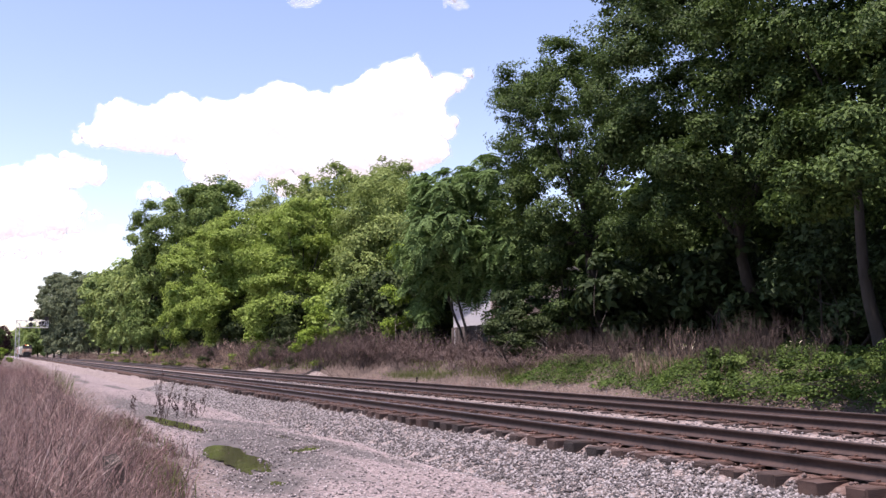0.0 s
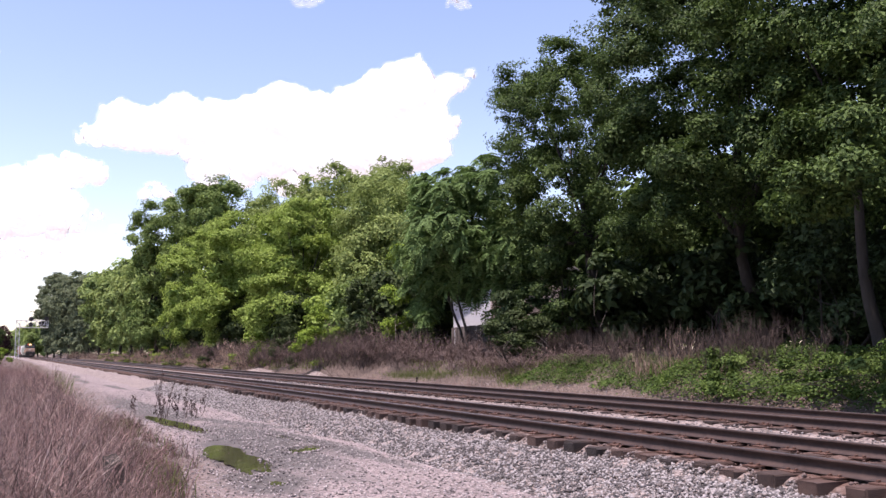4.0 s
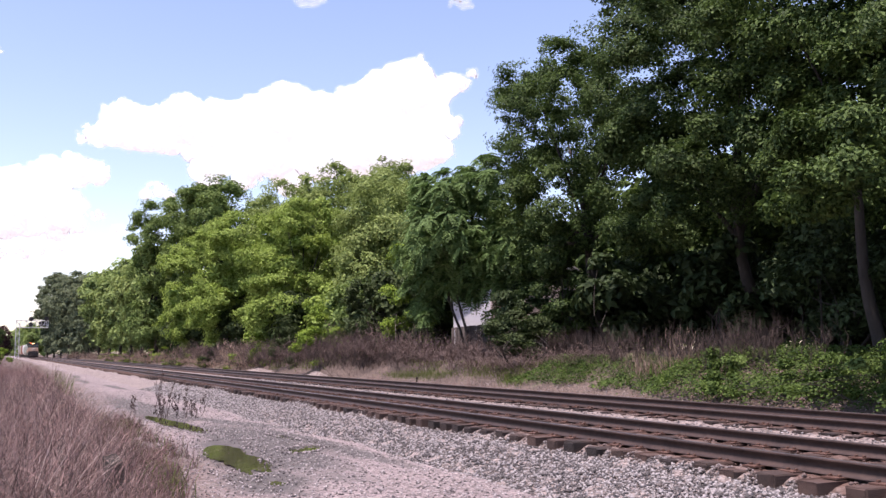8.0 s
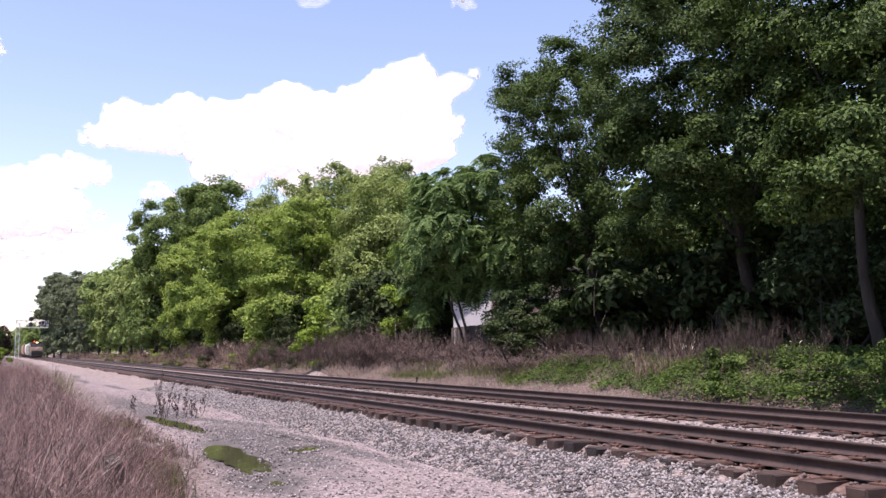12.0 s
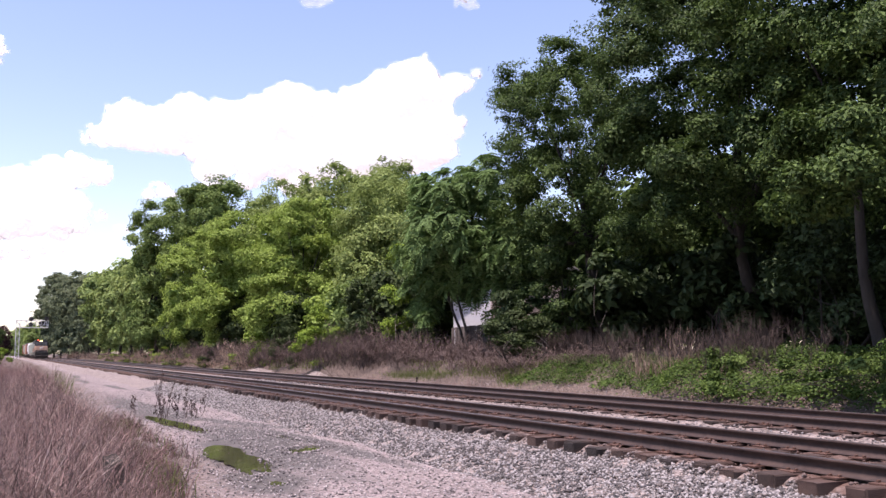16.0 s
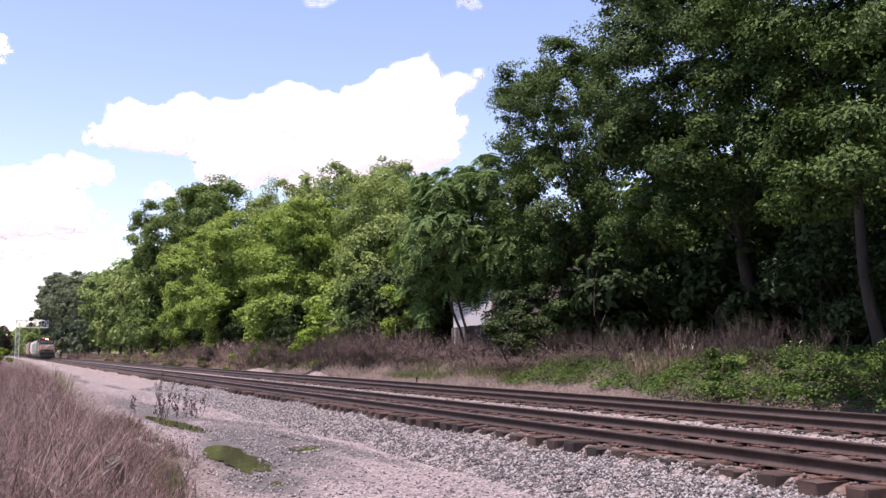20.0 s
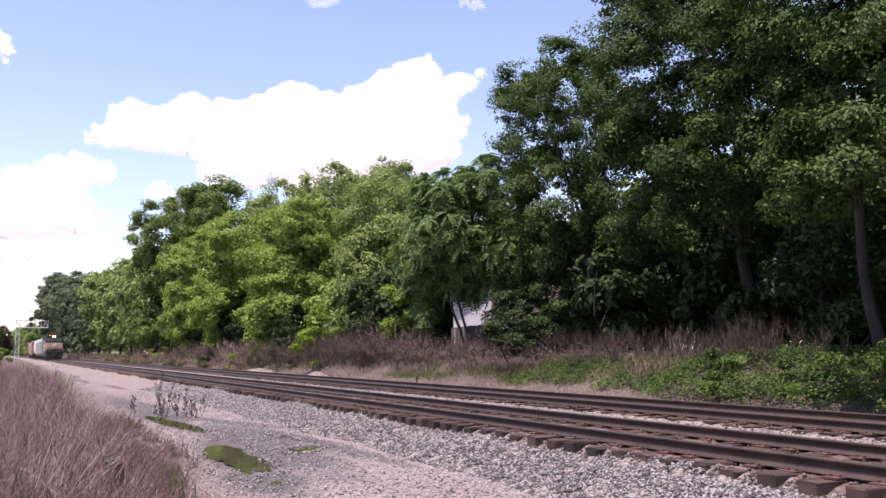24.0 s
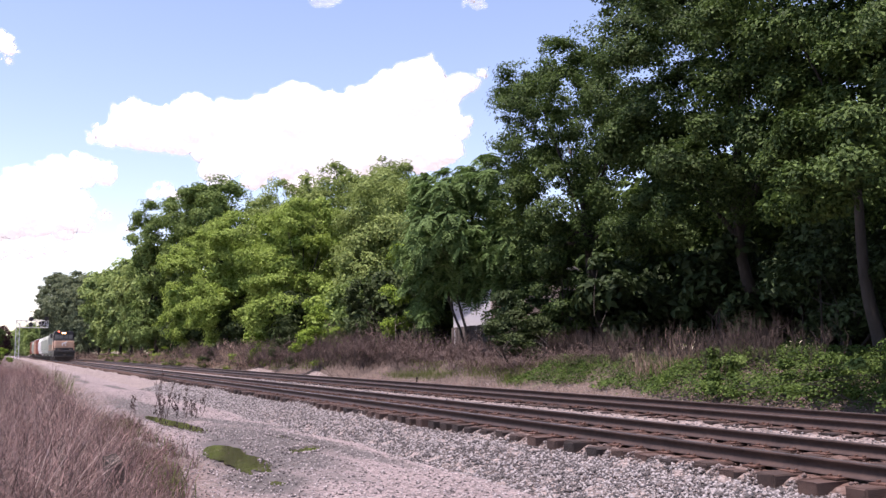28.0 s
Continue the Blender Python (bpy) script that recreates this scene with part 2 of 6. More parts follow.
# ---- mesh helpers ----
def np_mesh(name, verts, faces, *mats, idx=None, smooth=False):
    """A mesh from numpy arrays; faces are all triangles or all quads."""
    me = bpy.data.meshes.new(name)
    verts, faces = np.asarray(verts, np.float32), np.asarray(faces, np.int32)
    k = faces.shape[1]
    me.vertices.add(len(verts))
    me.vertices.foreach_set("co", verts.ravel())
    me.loops.add(faces.size)
    me.loops.foreach_set("vertex_index", faces.ravel())
    me.polygons.add(len(faces))
    me.polygons.foreach_set("loop_start", np.arange(0, faces.size, k, dtype=np.int32))
    if idx is not None:
        me.polygons.foreach_set("material_index", np.asarray(idx, np.int32))
    if smooth:
        me.polygons.foreach_set("use_smooth", np.ones(len(faces), bool))
    for m in mats:
        me.materials.append(m)
    me.update(calc_edges=True)
    return me


def pn(name, verts, faces, material, parent=None, label="", smooth=False):
    ob = new(name, np_mesh(name, verts, faces, material, smooth=smooth))
    ob.parent = parent
    return tagged(ob, label)


def part(name, bm, material, parent=None, label="", smooth=False):
    me = bpy.data.meshes.new(name)
    bm.to_mesh(me)
    bm.free()
    me.materials.append(material)
    if smooth:
        me.polygons.foreach_set("use_smooth", np.ones(len(me.polygons), bool))
    ob = new(name, me)
    ob.parent = parent
    return tagged(ob, label)


def box(bm, c, s, bevel=0.0, turn=None):
    r = bmesh.ops.create_cube(bm, size=1.0, matrix=Matrix.Translation(c) @ (turn or Matrix()) @ Matrix.Diagonal((*s, 1)))
    if bevel:
        es = list({e for v in r["verts"] for e in v.link_edges})
        bmesh.ops.bevel(bm, geom=es, offset=bevel, segments=2, affect="EDGES", profile=0.6)
    return bm


def cyl(bm, a, b, r1, r2=None, n=12):
    a, b = Vector(a), Vector(b)
    q = (b - a).to_track_quat("Z", "Y").to_matrix().to_4x4()
    bmesh.ops.create_cone(bm, cap_ends=True, segments=n, radius1=r1, radius2=r1 if r2 is None else r2, depth=(b - a).length,
                          matrix=Matrix.Translation((a + b) / 2) @ q)
    return bm


def unit(v):
    return v / np.maximum(np.linalg.norm(v, axis=1, keepdims=True), 1e-9)


def leaf_quads(pos, nor, size, rng, aspect=0.55, fold=0.18, along=None):
    """Folded leaves: four corners and two triangles each."""
    n = len(pos)
    nor = unit(nor)
    d = rng.normal(size=(n, 3)) if along is None else along
    d = unit(d - nor * np.sum(d * nor, axis=1, keepdims=True))
    s = np.cross(nor, d)
    size = np.broadcast_to(np.asarray(size, float).reshape(-1, 1), (n, 1))
    base, tip = pos - d * size * 0.5, pos + d * size * 0.5 - nor * size * 0.12
    left = pos + s * size * aspect * 0.5 + nor * size * fold
    right = pos - s * size * aspect * 0.5 + nor * size * fold
    v = np.stack([base, right, tip, left], 1).reshape(-1, 3)
    i = np.arange(n)[:, None] * 4
    f = np.concatenate([i + [0, 1, 2], i + [0, 2, 3]], 1).reshape(-1, 3)
    return v, f


def tubes(paths, radii, sides=6):
    """Tapered tubes along polylines, joined."""
    V, F, o = [], [], 0
    ang = np.linspace(0, 2 * np.pi, sides, endpoint=False)
    for p, r in zip(paths, radii):
        p, r = np.asarray(p, float), np.asarray(r, float)
        t = unit(np.gradient(p, axis=0))
        ref = np.where(np.abs(t[:, 2:3]) > 0.9, [[1.0, 0, 0]], [[0, 0, 1.0]])
        a = unit(np.cross(t, ref))
        b = np.cross(t, a)
        ring = p[:, None] + r[:, None, None] * (np.cos(ang)[None, :, None] * a[:, None] + np.sin(ang)[None, :, None] * b[:, None])
        V.append(ring.reshape(-1, 3))
        k = len(p)
        j = np.arange(sides)
        for q in range(k - 1):
            F.append(np.stack([o + q * sides + j, o + q * sides + (j + 1) % sides, o + (q + 1) * sides + (j + 1) % sides, o + (q + 1) * sides + j], 1))
        o += k * sides
    return np.concatenate(V), np.concatenate(F)


def blades(pos, height, lean, width, rng, bends=2):
    """Grass blades or stems: narrow bent strips of quads."""
    n = len(pos)
    a = rng.uniform(0, 2 * np.pi, n)
    side = np.stack([np.cos(a), np.sin(a), np.zeros(n)], 1)
    sway = rng.normal(0, 0.09, (n, 3)) * height[:, None]
    rows = []
    for k in range(bends + 1):
        u = k / bends
        c = pos + sway * math.sin(math.pi * u) + lean * (u ** 1.7) * height[:, None] + np.array([0, 0, 1.0]) * (u * height * np.sqrt(np.maximum(1 - 0.5 * u * np.sum(lean ** 2, 1), 0.2)))[:, None]
        w = (width * (1 - 0.8 * u))[:, None]
        rows += [c - side * w, c + side * w]
    v = np.stack(rows, 1).reshape(-1, 3)
    m = 2 * (bends + 1)
    i = np.arange(n)[:, None] * m
    f = np.concatenate([i + [2 * k, 2 * k + 1, 2 * k + 3, 2 * k + 2] for k in range(bends)], 1).reshape(-1, 4)
    return v, f


# ---- lie of the land ----
RAIL_TOP, NEAR_Y, FAR_Y, GAUGE = 0.541, 7.993, 12.017, 1.505


def bend(x):
    """Sideways shift of the line where it swings gently away in the distance."""
    s = np.maximum(-np.asarray(x, float) - 100.0, 0.0)
    return -1.6e-5 * s ** 2


def smooth01(a, b, v):
    u = np.clip((v - a) / (b - a), 0, 1)
    return u * u * (3 - 2 * u)


def ground_z(x, y):
    """Height of the earth: road level, low rise under the tracks, ditch, then the bank under the trees."""
    x, y = np.asarray(x, float), np.asarray(y, float)
    q = y - bend(x)
    z = 0.08 * smooth01(6.3, 7.6, q)
    z = z + 1.15 * smooth01(16.2, 19.6, q) + 0.35 * smooth01(19.6, 24.0, q)
    z = z + 0.07 * np.sin(x * 0.55 + y * 0.9) * smooth01(16.0, 18.5, q) * np.cos(y * 1.3 - x * 0.21) * smooth01(-85, -60, x)
    return z + 0.02 * np.sin(x * 0.8) * np.sin(y * 1.1 + 0.4)


def build_ground():
    xs = np.concatenate([[-4500, -2500, -1500, -1000, -700], np.linspace(-520, -90, 60), np.linspace(-84, -40, 40), np.linspace(-39.4, 12, 172), [20, 40, 90, 250, 700, 2000, 4500]])
    ys = np.concatenate([[-4500, -1800, -700, -250, -90, -40, -22, -12], np.linspace(-9, 26, 190), [28, 32, 40, 60, 110, 250, 700, 1800, 4500]])
    X, Y = np.meshgrid(xs, ys, indexing="ij")
    Z = ground_z(X, Y)
    for cx, cy, rx, ry, a in PUDDLES:
        u, w = X - cx, Y - cy
        p, q = u * math.cos(a) + w * math.sin(a), -u * math.sin(a) + w * math.cos(a)
        Z -= 0.065 * np.exp(-((p / rx) ** 2 + (q / ry) ** 2) * 1.1)
    v = np.stack([X, Y, Z], 2).reshape(-1, 3)
    n = len(ys)
    i, j = np.meshgrid(np.arange(len(xs) - 1), np.arange(n - 1), indexing="ij")
    k = (i * n + j).ravel()
    me = np_mesh("ground", v, np.stack([k, k + n, k + n + 1, k + 1], 1), M_GROUND, smooth=True)
    q = v[:, 1] - bend(v[:, 0])
    bank = smooth01(14.6, 16.6, q + 0.5 * np.sin(v[:, 0] * 0.7)) + smooth01(3.2, 1.6, q + 0.03 * np.clip(v[:, 0] + 20, -60, 0) + 0.3 * np.sin(v[:, 0]))
    damp = np.zeros(len(v))
    for cx, cy, rx, ry, a in PUDDLES + DAMP:
        u, w = v[:, 0] - cx, v[:, 1] - cy
        p, s = u * math.cos(a) + w * math.sin(a), -u * math.sin(a) + w * math.cos(a)
        damp = np.maximum(damp, np.exp(-((p / rx) ** 2 + (s / ry) ** 2) * 0.45))
    for name, val in (("bank", bank), ("damp", damp)):
        at = me.attributes.new(name, "FLOAT", "POINT")
        at.data.foreach_set("value", np.clip(val, 0, 1).astype(np.float32))
    return tagged(new("ground", me), "pale crushed-stone access road with damp mud, earth bank beside the tracks", "ground", kind="structure")


PUDDLES = [(-15.1, 3.28, 2.75, 0.42, 3.06), (-23.1, 3.5, 4.3, 0.33, 0.06), (-17.5, 4.83, 0.8, 0.12, 0.15), (-15.3, 4.6, 0.62, 0.3, 2.6), (-11.5, 3.1, 0.26, 0.1, 0.1)]
DAMP = [(-21.6, 4.8, 2.6, 0.3, 0.28), (-17.4, 4.95, 2.8, 0.3, 0.1), (-14.1, 5.1, 2.3, 0.2, 0.03), (-16.5, 4.1, 4.5, 0.8, 3.1), (-11.8, 3.0, 1.6, 0.5, 3.05), (-29.0, 3.7, 7.0, 0.6, 0.05), (-47.0, 4.7, 4.0, 0.22, 0.05), (-59.0, 4.0, 5.0, 0.25, 0.0), (-70.0, 4.4, 5.0, 0.25, 3.1)]


def build_puddles():
    for k, (cx, cy, rx, ry, a) in enumerate(PUDDLES):
        rng = np.random.default_rng(40 + k)
        t = np.linspace(0, 2 * np.pi, 96, endpoint=False)
        w = 0.96 + 0.2 * np.sin(2 * t + k) + 0.13 * np.sin(5 * t + 2 * k) + 0.08 * np.sin(9 * t + k) + 0.05 * np.sin(17 * t + 3 * k) + rng.normal(0, 0.03, 96)
        p, q = rx * 0.9 * w * np.cos(t), ry * 0.92 * w * np.sin(t)
        x, y = p * math.cos(a) - q * math.sin(a), p * math.sin(a) + q * math.cos(a)
        z = float(ground_z(cx, cy)) - 0.022
        bm = bmesh.new()
        bm.faces.new([bm.verts.new((u, s, 0)) for u, s in zip(x, y)])
        ob = part("puddle", bm, M_WATER, None)
        ob.matrix_basis = pose(cx, cy, z)
        tagged(ob, "shallow murky green puddle in the stone road", "puddle", group="puddles on the road", kind="structure")


# ---- railway ----
def line_points(y0, step=6.0, x0=14.0, x1=-900.0):
    xs = np.concatenate([np.arange(x0, -100, -step), np.arange(-100, x1, -20)])
    return np.stack([xs, y0 + bend(xs)], 1)


def sweep(name, prof, y0, mats, parent, idx=None, label=""):
    """A profile (across, up) swept along the line."""
    pts = line_points(y0)
    n, k = len(pts), len(prof)
    v = np.zeros((n, k, 3))
    v[:, :, 0] = pts[:, None, 0]
    v[:, :, 1] = pts[:, None, 1] + np.array([p[0] for p in prof])[None]
    v[:, :, 2] = np.array([p[1] for p in prof])[None]
    i, j = np.meshgrid(np.arange(n - 1), np.arange(k), indexing="ij")
    a, b = (i * k + j).ravel(), (i * k + (j + 1) % k).ravel()
    f = np.stack([a, b, b + k, a + k], 1)
    me = np_mesh(name, v.reshape(-1, 3), f, *mats, idx=None if idx is None else np.array(idx)[j.ravel()])
    ob = new(name, me)
    ob.parent = parent
    return tagged(ob, label)


RAIL_H = 0.15
RAIL_PROFILE = [(-0.066, 0), (0.066, 0), (0.066, 0.01), (0.016, 0.028), (0.009, 0.05), (0.009, 0.108), (0.032, 0.12), (0.034, 0.142), (0.027, 0.15), (-0.027, 0.15), (-0.034, 0.142), (-0.032, 0.12), (-0.009, 0.108), (-0.009, 0.05), (-0.016, 0.028), (-0.066, 0.01)]
TIE_TOP = RAIL_TOP - RAIL_H - 0.013


def tie_mesh(seed):
    rng = np.random.default_rng(seed)
    bm = bmesh.new()
    box(bm, (0, 0, -0.09), (0.23, 2.42, 0.18), 0.014)
    for v in bm.verts:
        v.co += Vector(rng.normal(0, 0.006, 3))
    me = bpy.data.meshes.new("tie")
    bm.to_mesh(me)
    bm.free()
    me.materials.append(M_TIE)
    return me


def plate_mesh():
    bm = bmesh.new()
    box(bm, (0, 0, 0.008), (0.19, 0.36, 0.016))
    for sy in (-0.1, 0.1):
        for sx in (-0.055, 0.055):
            box(bm, (sx, sy, 0.024), (0.026, 0.04, 0.03), 0.006)
    me = bpy.data.meshes.new("tie_plate")
    bm.to_mesh(me)
    bm.free()
    me.materials.append(M_PLATE)
    return me


def build_track(y0, name, near_count, seed):
    track = tagged(new(name, None), "rusty steel railway track on dark wooden ties in pale ballast", "railway track", group="parallel tracks", kind="structure")
    idx = [0] * 16
    idx[8] = 1
    for s in (-0.5, 0.5):
        prof = [(a + s * GAUGE, b + RAIL_TOP - RAIL_H) for a, b in RAIL_PROFILE]
        sweep("rail", prof, y0, (M_RAIL, M_RAILTOP), track, idx, "rusty rail with a worn bright running face")
    ties, plate = [tie_mesh(seed + q) for q in range(5)], plate_mesh()
    rng = np.random.default_rng(seed)
    V, F, o = [], [], 0
    bx = np.array([[sx, sy, sz] for sx in (-0.115, 0.115) for sy in (-1.21, 1.21) for sz in (-0.18, 0)])
    bf = np.array([[0, 1, 3, 2], [4, 6, 7, 5], [0, 4, 5, 1], [2, 3, 7, 6], [1, 5, 7, 3], [0, 2, 6, 4]])
    for q in range(1100):
        x = 2.0 - 0.5 * q + rng.normal(0, 0.02)
        y = y0 + float(bend(x)) + rng.normal(0, 0.02)
        z = TIE_TOP + rng.normal(0, 0.008)
        if q < near_count:
            t = new("tie", ties[q % 5])
            t.parent = track
            t.matrix_basis = pose(x, y, z, rng.normal(0, 0.2), rng.normal(0, 0.8), rng.normal(0, 0.5))
            for s in (-0.5, 0.5):
                p = new("tie_plate", plate)
                p.parent = t
                p.matrix_basis = pose(0, s * GAUGE + (y0 + float(bend(x)) - y), TIE_TOP - z)
        else:
            V.append(bx + [x, y, z])
            F.append(bf + o)
            o += 8
    tagged(pn("distant_ties", np.concatenate(V), np.concatenate(F), M_TIE, track), kind="stuff")
    return track


def ballast_z(q):
    """Top of the ballast across the line, q from the near shoulder to the ditch."""
    crown = TIE_TOP - 0.016
    up = 0.7 * smooth01(5.05, 6.8, q) + 0.3 * smooth01(6.72, 7.06, q)
    return -0.06 + (crown + 0.06) * up - (crown - 0.02) * smooth01(13.6, 15.4, q) - 0.05 * np.exp(-((q - 10.0) / 0.8) ** 2)


def build_ballast():
    xs = np.concatenate([np.linspace(6, -45, 256), np.linspace(-46, -140, 95), np.linspace(-150, -900, 60)])
    qs = np.linspace(4.5, 15.8, 96)
    X, Q = np.meshgrid(xs, qs, indexing="ij")
    rng = np.random.default_rng(5)
    wob = 0.18 * np.sin(X * 0.9) * np.sin(X * 0.37 + 1)
    Z = ballast_z(Q + wob * (Q < 7)) + rng.normal(0, 0.012, X.shape) * smooth01(-34, -20, X)
    v = np.stack([X, Q + bend(X), Z], 2).reshape(-1, 3)
    n = len(qs)
    i, j = np.meshgrid(np.arange(len(xs) - 1), np.arange(n - 1), indexing="ij")
    k = (i * n + j).ravel()
    me = np_mesh("ballast", v, np.stack([k, k + 1, k + n + 1, k + n], 1), M_BALLAST, smooth=True)
    return tagged(new("ballast", me), "bed of pale grey crushed ballast under the tracks", "ballast", kind="structure")


def stone_shapes(k):
    rng = np.random.default_rng(77)
    out = []
    corner = np.array([[1, 0.2, 0], [-1, -0.1, 0.1], [0.1, 1, -0.1], [-0.1, -1, 0], [0.15, 0.1, 0.9], [0, 0, -0.9]]) * 0.56
    f = np.array([[0, 2, 4], [2, 1, 4], [1, 3, 4], [3, 0, 4], [2, 0, 5], [1, 2, 5], [3, 1, 5], [0, 3, 5]])
    for _ in range(k):
        v = corner * rng.uniform(0.75, 1.25, (6, 1)) + rng.normal(0, 0.1, (6, 3))
        v = v * rng.uniform([0.9, 0.8, 0.7], [1.25, 1.15, 1.05])
        out.append((v, f))
    return out


def scatter_stones(ballast):
    """Loose stones of the near shoulder and between the ties; those closest to the road's end are single pieces."""
    rng = np.random.default_rng(9)
    shapes = stone_shapes(8)
    n = 76000
    x = -5.4 - 38 * rng.random(n) ** 1.65
    q = np.where(rng.random(n) < 0.82, rng.uniform(5.2, 6.95, n), rng.uniform(6.95, 15.0, n))
    on_tie = (np.abs((2.0 - x + 0.25) % 0.5 - 0.25) < 0.13) & ((np.abs(q - NEAR_Y) < 1.2) | (np.abs(q - FAR_Y) < 1.2)) & (rng.random(n) < 0.93)
    keep = ~on_tie & (np.minimum.reduce([np.abs(q - c) for c in (NEAR_Y - 0.75, NEAR_Y + 0.75, FAR_Y - 0.75, FAR_Y + 0.75)]) > 0.1)
    x, q = x[keep], q[keep]
    s = 0.022 + 0.031 * rng.random(len(x)) ** 1.6 + 0.0009 * np.maximum(-x - 18, 0)
    z = ballast_z(q + 0.18 * np.sin(x * 0.9) * np.sin(x * 0.37 + 1) * (q < 7)) + s * 0.27
    meshes = []
    for v, f in shapes:
        me = np_mesh("stone", v, f, M_STONE_OBJ)
        meshes.append(me)
    order = np.argsort(-x + 0.6 * q)
    single = set(order[:280].tolist())
    V, F, o = [], [], 0
    yaw = rng.uniform(0, 2 * np.pi, len(x))
    tilt = rng.normal(0, 25, (len(x), 2))
    for i in range(len(x)):
        k = i % 8
        if i in single:
            ob = new("stone", meshes[k])
            ob.parent = ballast
            ob.matrix_basis = pose(x[i], q[i], z[i], tilt[i, 0], tilt[i, 1], math.degrees(yaw[i])) @ Matrix.Scale(float(s[i]), 4)
    rest = np.array([i for i in range(len(x)) if i not in single])
    for k in range(8):
        v, f = shapes[k]
        r = rest[rest % 8 == k]
        c, sn = np.cos(yaw[r])[:, None], np.sin(yaw[r])[:, None]
        vx, vy = v[None, :, 0] * c - v[None, :, 1] * sn, v[None, :, 0] * sn + v[None, :, 1] * c
        tx = np.radians(tilt[r, 0])[:, None]
        vz = v[None, :, 2] * np.cos(tx) + vy * np.sin(tx)
        P = np.stack([vx, vy, vz], 2) * s[r][:, None, None] + np.stack([x[r], q[r], z[r]], 1)[:, None]
        V.append(P.reshape(-1, 3))
        F.append((f[None] + np.arange(len(r))[:, None, None] * len(v)).reshape(-1, 3) + o)
        o += len(r) * len(v)
    tagged(pn("loose_stones", np.concatenate(V), np.concatenate(F), M_STONE, ballast, "loose pale angular stones"), kind="stuff")


def scatter_grit():
    """Small loose chips on the road and pebbles along the ditch."""
    rng = np.random.default_rng(19)
    n = 26000
    x = -7.5 - 34 * rng.random(n) ** 1.7
    q = np.where(rng.random(n) < 0.72, rng.uniform(1.2, 5.4, n), 15.0 + 3.6 * rng.random(n) ** 1.3)
    for cx, cy, rx, ry, a in PUDDLES:
        u, w = x - cx, q - cy
        p, t = u * math.cos(a) + w * math.sin(a), -u * math.sin(a) + w * math.cos(a)
        keep = (p / rx) ** 2 + (t / ry) ** 2 > 1.0
        x, q = x[keep], q[keep]
    for cx, cy, rx, ry, a in PUDDLES[:4]:
        t, g = rng.uniform(0, 2 * np.pi, 208), 1.1 - 0.3 * rng.random(208)
        p, w = rx * g * np.cos(t), ry * g * np.sin(t)
        x = np.concatenate([x, cx + p * math.cos(a) - w * math.sin(a)])
        q = np.concatenate([q, cy + p * math.sin(a) + w * math.cos(a)])
    s = 0.012 + 0.03 * rng.random(len(x)) ** 2.2 + 0.014 * (q > 10)
    base = np.array([[1, 0, 0], [-1, 0, 0], [0, 1, 0], [0, -1, 0], [0, 0, 0.8], [0, 0, -0.8]], float) * 0.6
    f = np.array([[0, 2, 4], [2, 1, 4], [1, 3, 4], [3, 0, 4], [2, 0, 5], [1, 2, 5], [3, 1, 5], [0, 3, 5]])
    v = base[None] * rng.uniform(0.6, 1.3, (len(x), 6, 1)) * s[:, None, None]
    c, sn = np.cos(q * 91)[:, None], np.sin(q * 91)[:, None]
    v = np.stack([v[:, :, 0] * c - v[:, :, 1] * sn, v[:, :, 0] * sn + v[:, :, 1] * c, v[:, :, 2]], 2)
    v = v + np.stack([x, q, ground_z(x, q) - 0.01 * (np.arange(len(x)) > len(x) - 833) + 0.15 * s], 1)[:, None]
    F = (f[None] + np.arange(len(x))[:, None, None] * 6).reshape(-1, 3)
    tagged(pn("road_chips", v.reshape(-1, 3), F, M_CHIP, None), "loose pale stone chips strewn on the road", "gravel", kind="stuff")


# ---- trees ----
def crown_points(blobs, count, rng, hollow=0.45, gap=0.0, billow=1.5, each=8, rise=0.75, share=0.62):
    """Clump centres: billows spread through ellipsoids (cx, cy, cz, rx, ry, rz), thinner inside, each a rounded heap of clumps, with noise-shaped gaps."""
    vol = np.array([b[3] * b[4] * b[5] for b in blobs]) ** share
    many = max(count // each, 3)
    pick = rng.choice(len(blobs), many, p=vol / vol.sum())
    b = np.array(blobs)[pick]
    d = unit(rng.normal(size=(many, 3)))
    r = (hollow ** 3 + (1 - hollow ** 3) * rng.random(many)) ** (1 / 3)
    for k in range(len(blobs)):
        own = np.flatnonzero(pick == k)
        own = own[: int(len(own) * 0.72)]
        i = np.arange(len(own)) + 0.5
        t, w = np.pi * (1 + 5 ** 0.5) * i, 1 - 2 * i / max(len(own), 1)
        s = np.sqrt(1 - w * w)
        d[own] = unit(np.stack([np.cos(t) * s, np.sin(t) * s, w], 1) + rng.normal(0, 0.13, (len(own), 3)))
        r[own] = rng.uniform(0.88, 1.04, len(own))
    rb = billow * rng.uniform(0.6, 1.3, many) * np.minimum(1.0, b[:, 3:].min(1) / 3.0)
    c = b[:, :3] + d * r[:, None] * np.maximum(b[:, 3:] - 0.75 * rb[:, None], 0.3)
    e = unit(rng.normal(size=(many * each, 3)) + np.repeat(d, each, 0) * 0.7 + [0, 0, rise])
    p = np.repeat(c, each, 0) + e * (np.repeat(rb, each) * rng.uniform(0.75, 1.05, many * each))[:, None] * [1, 1, 0.85]
    if gap:
        keep = np.array([noise.noise(Vector(q) * 0.75) for q in p]) > gap - 0.55
        p, e = p[keep], e[keep]
    return p, e


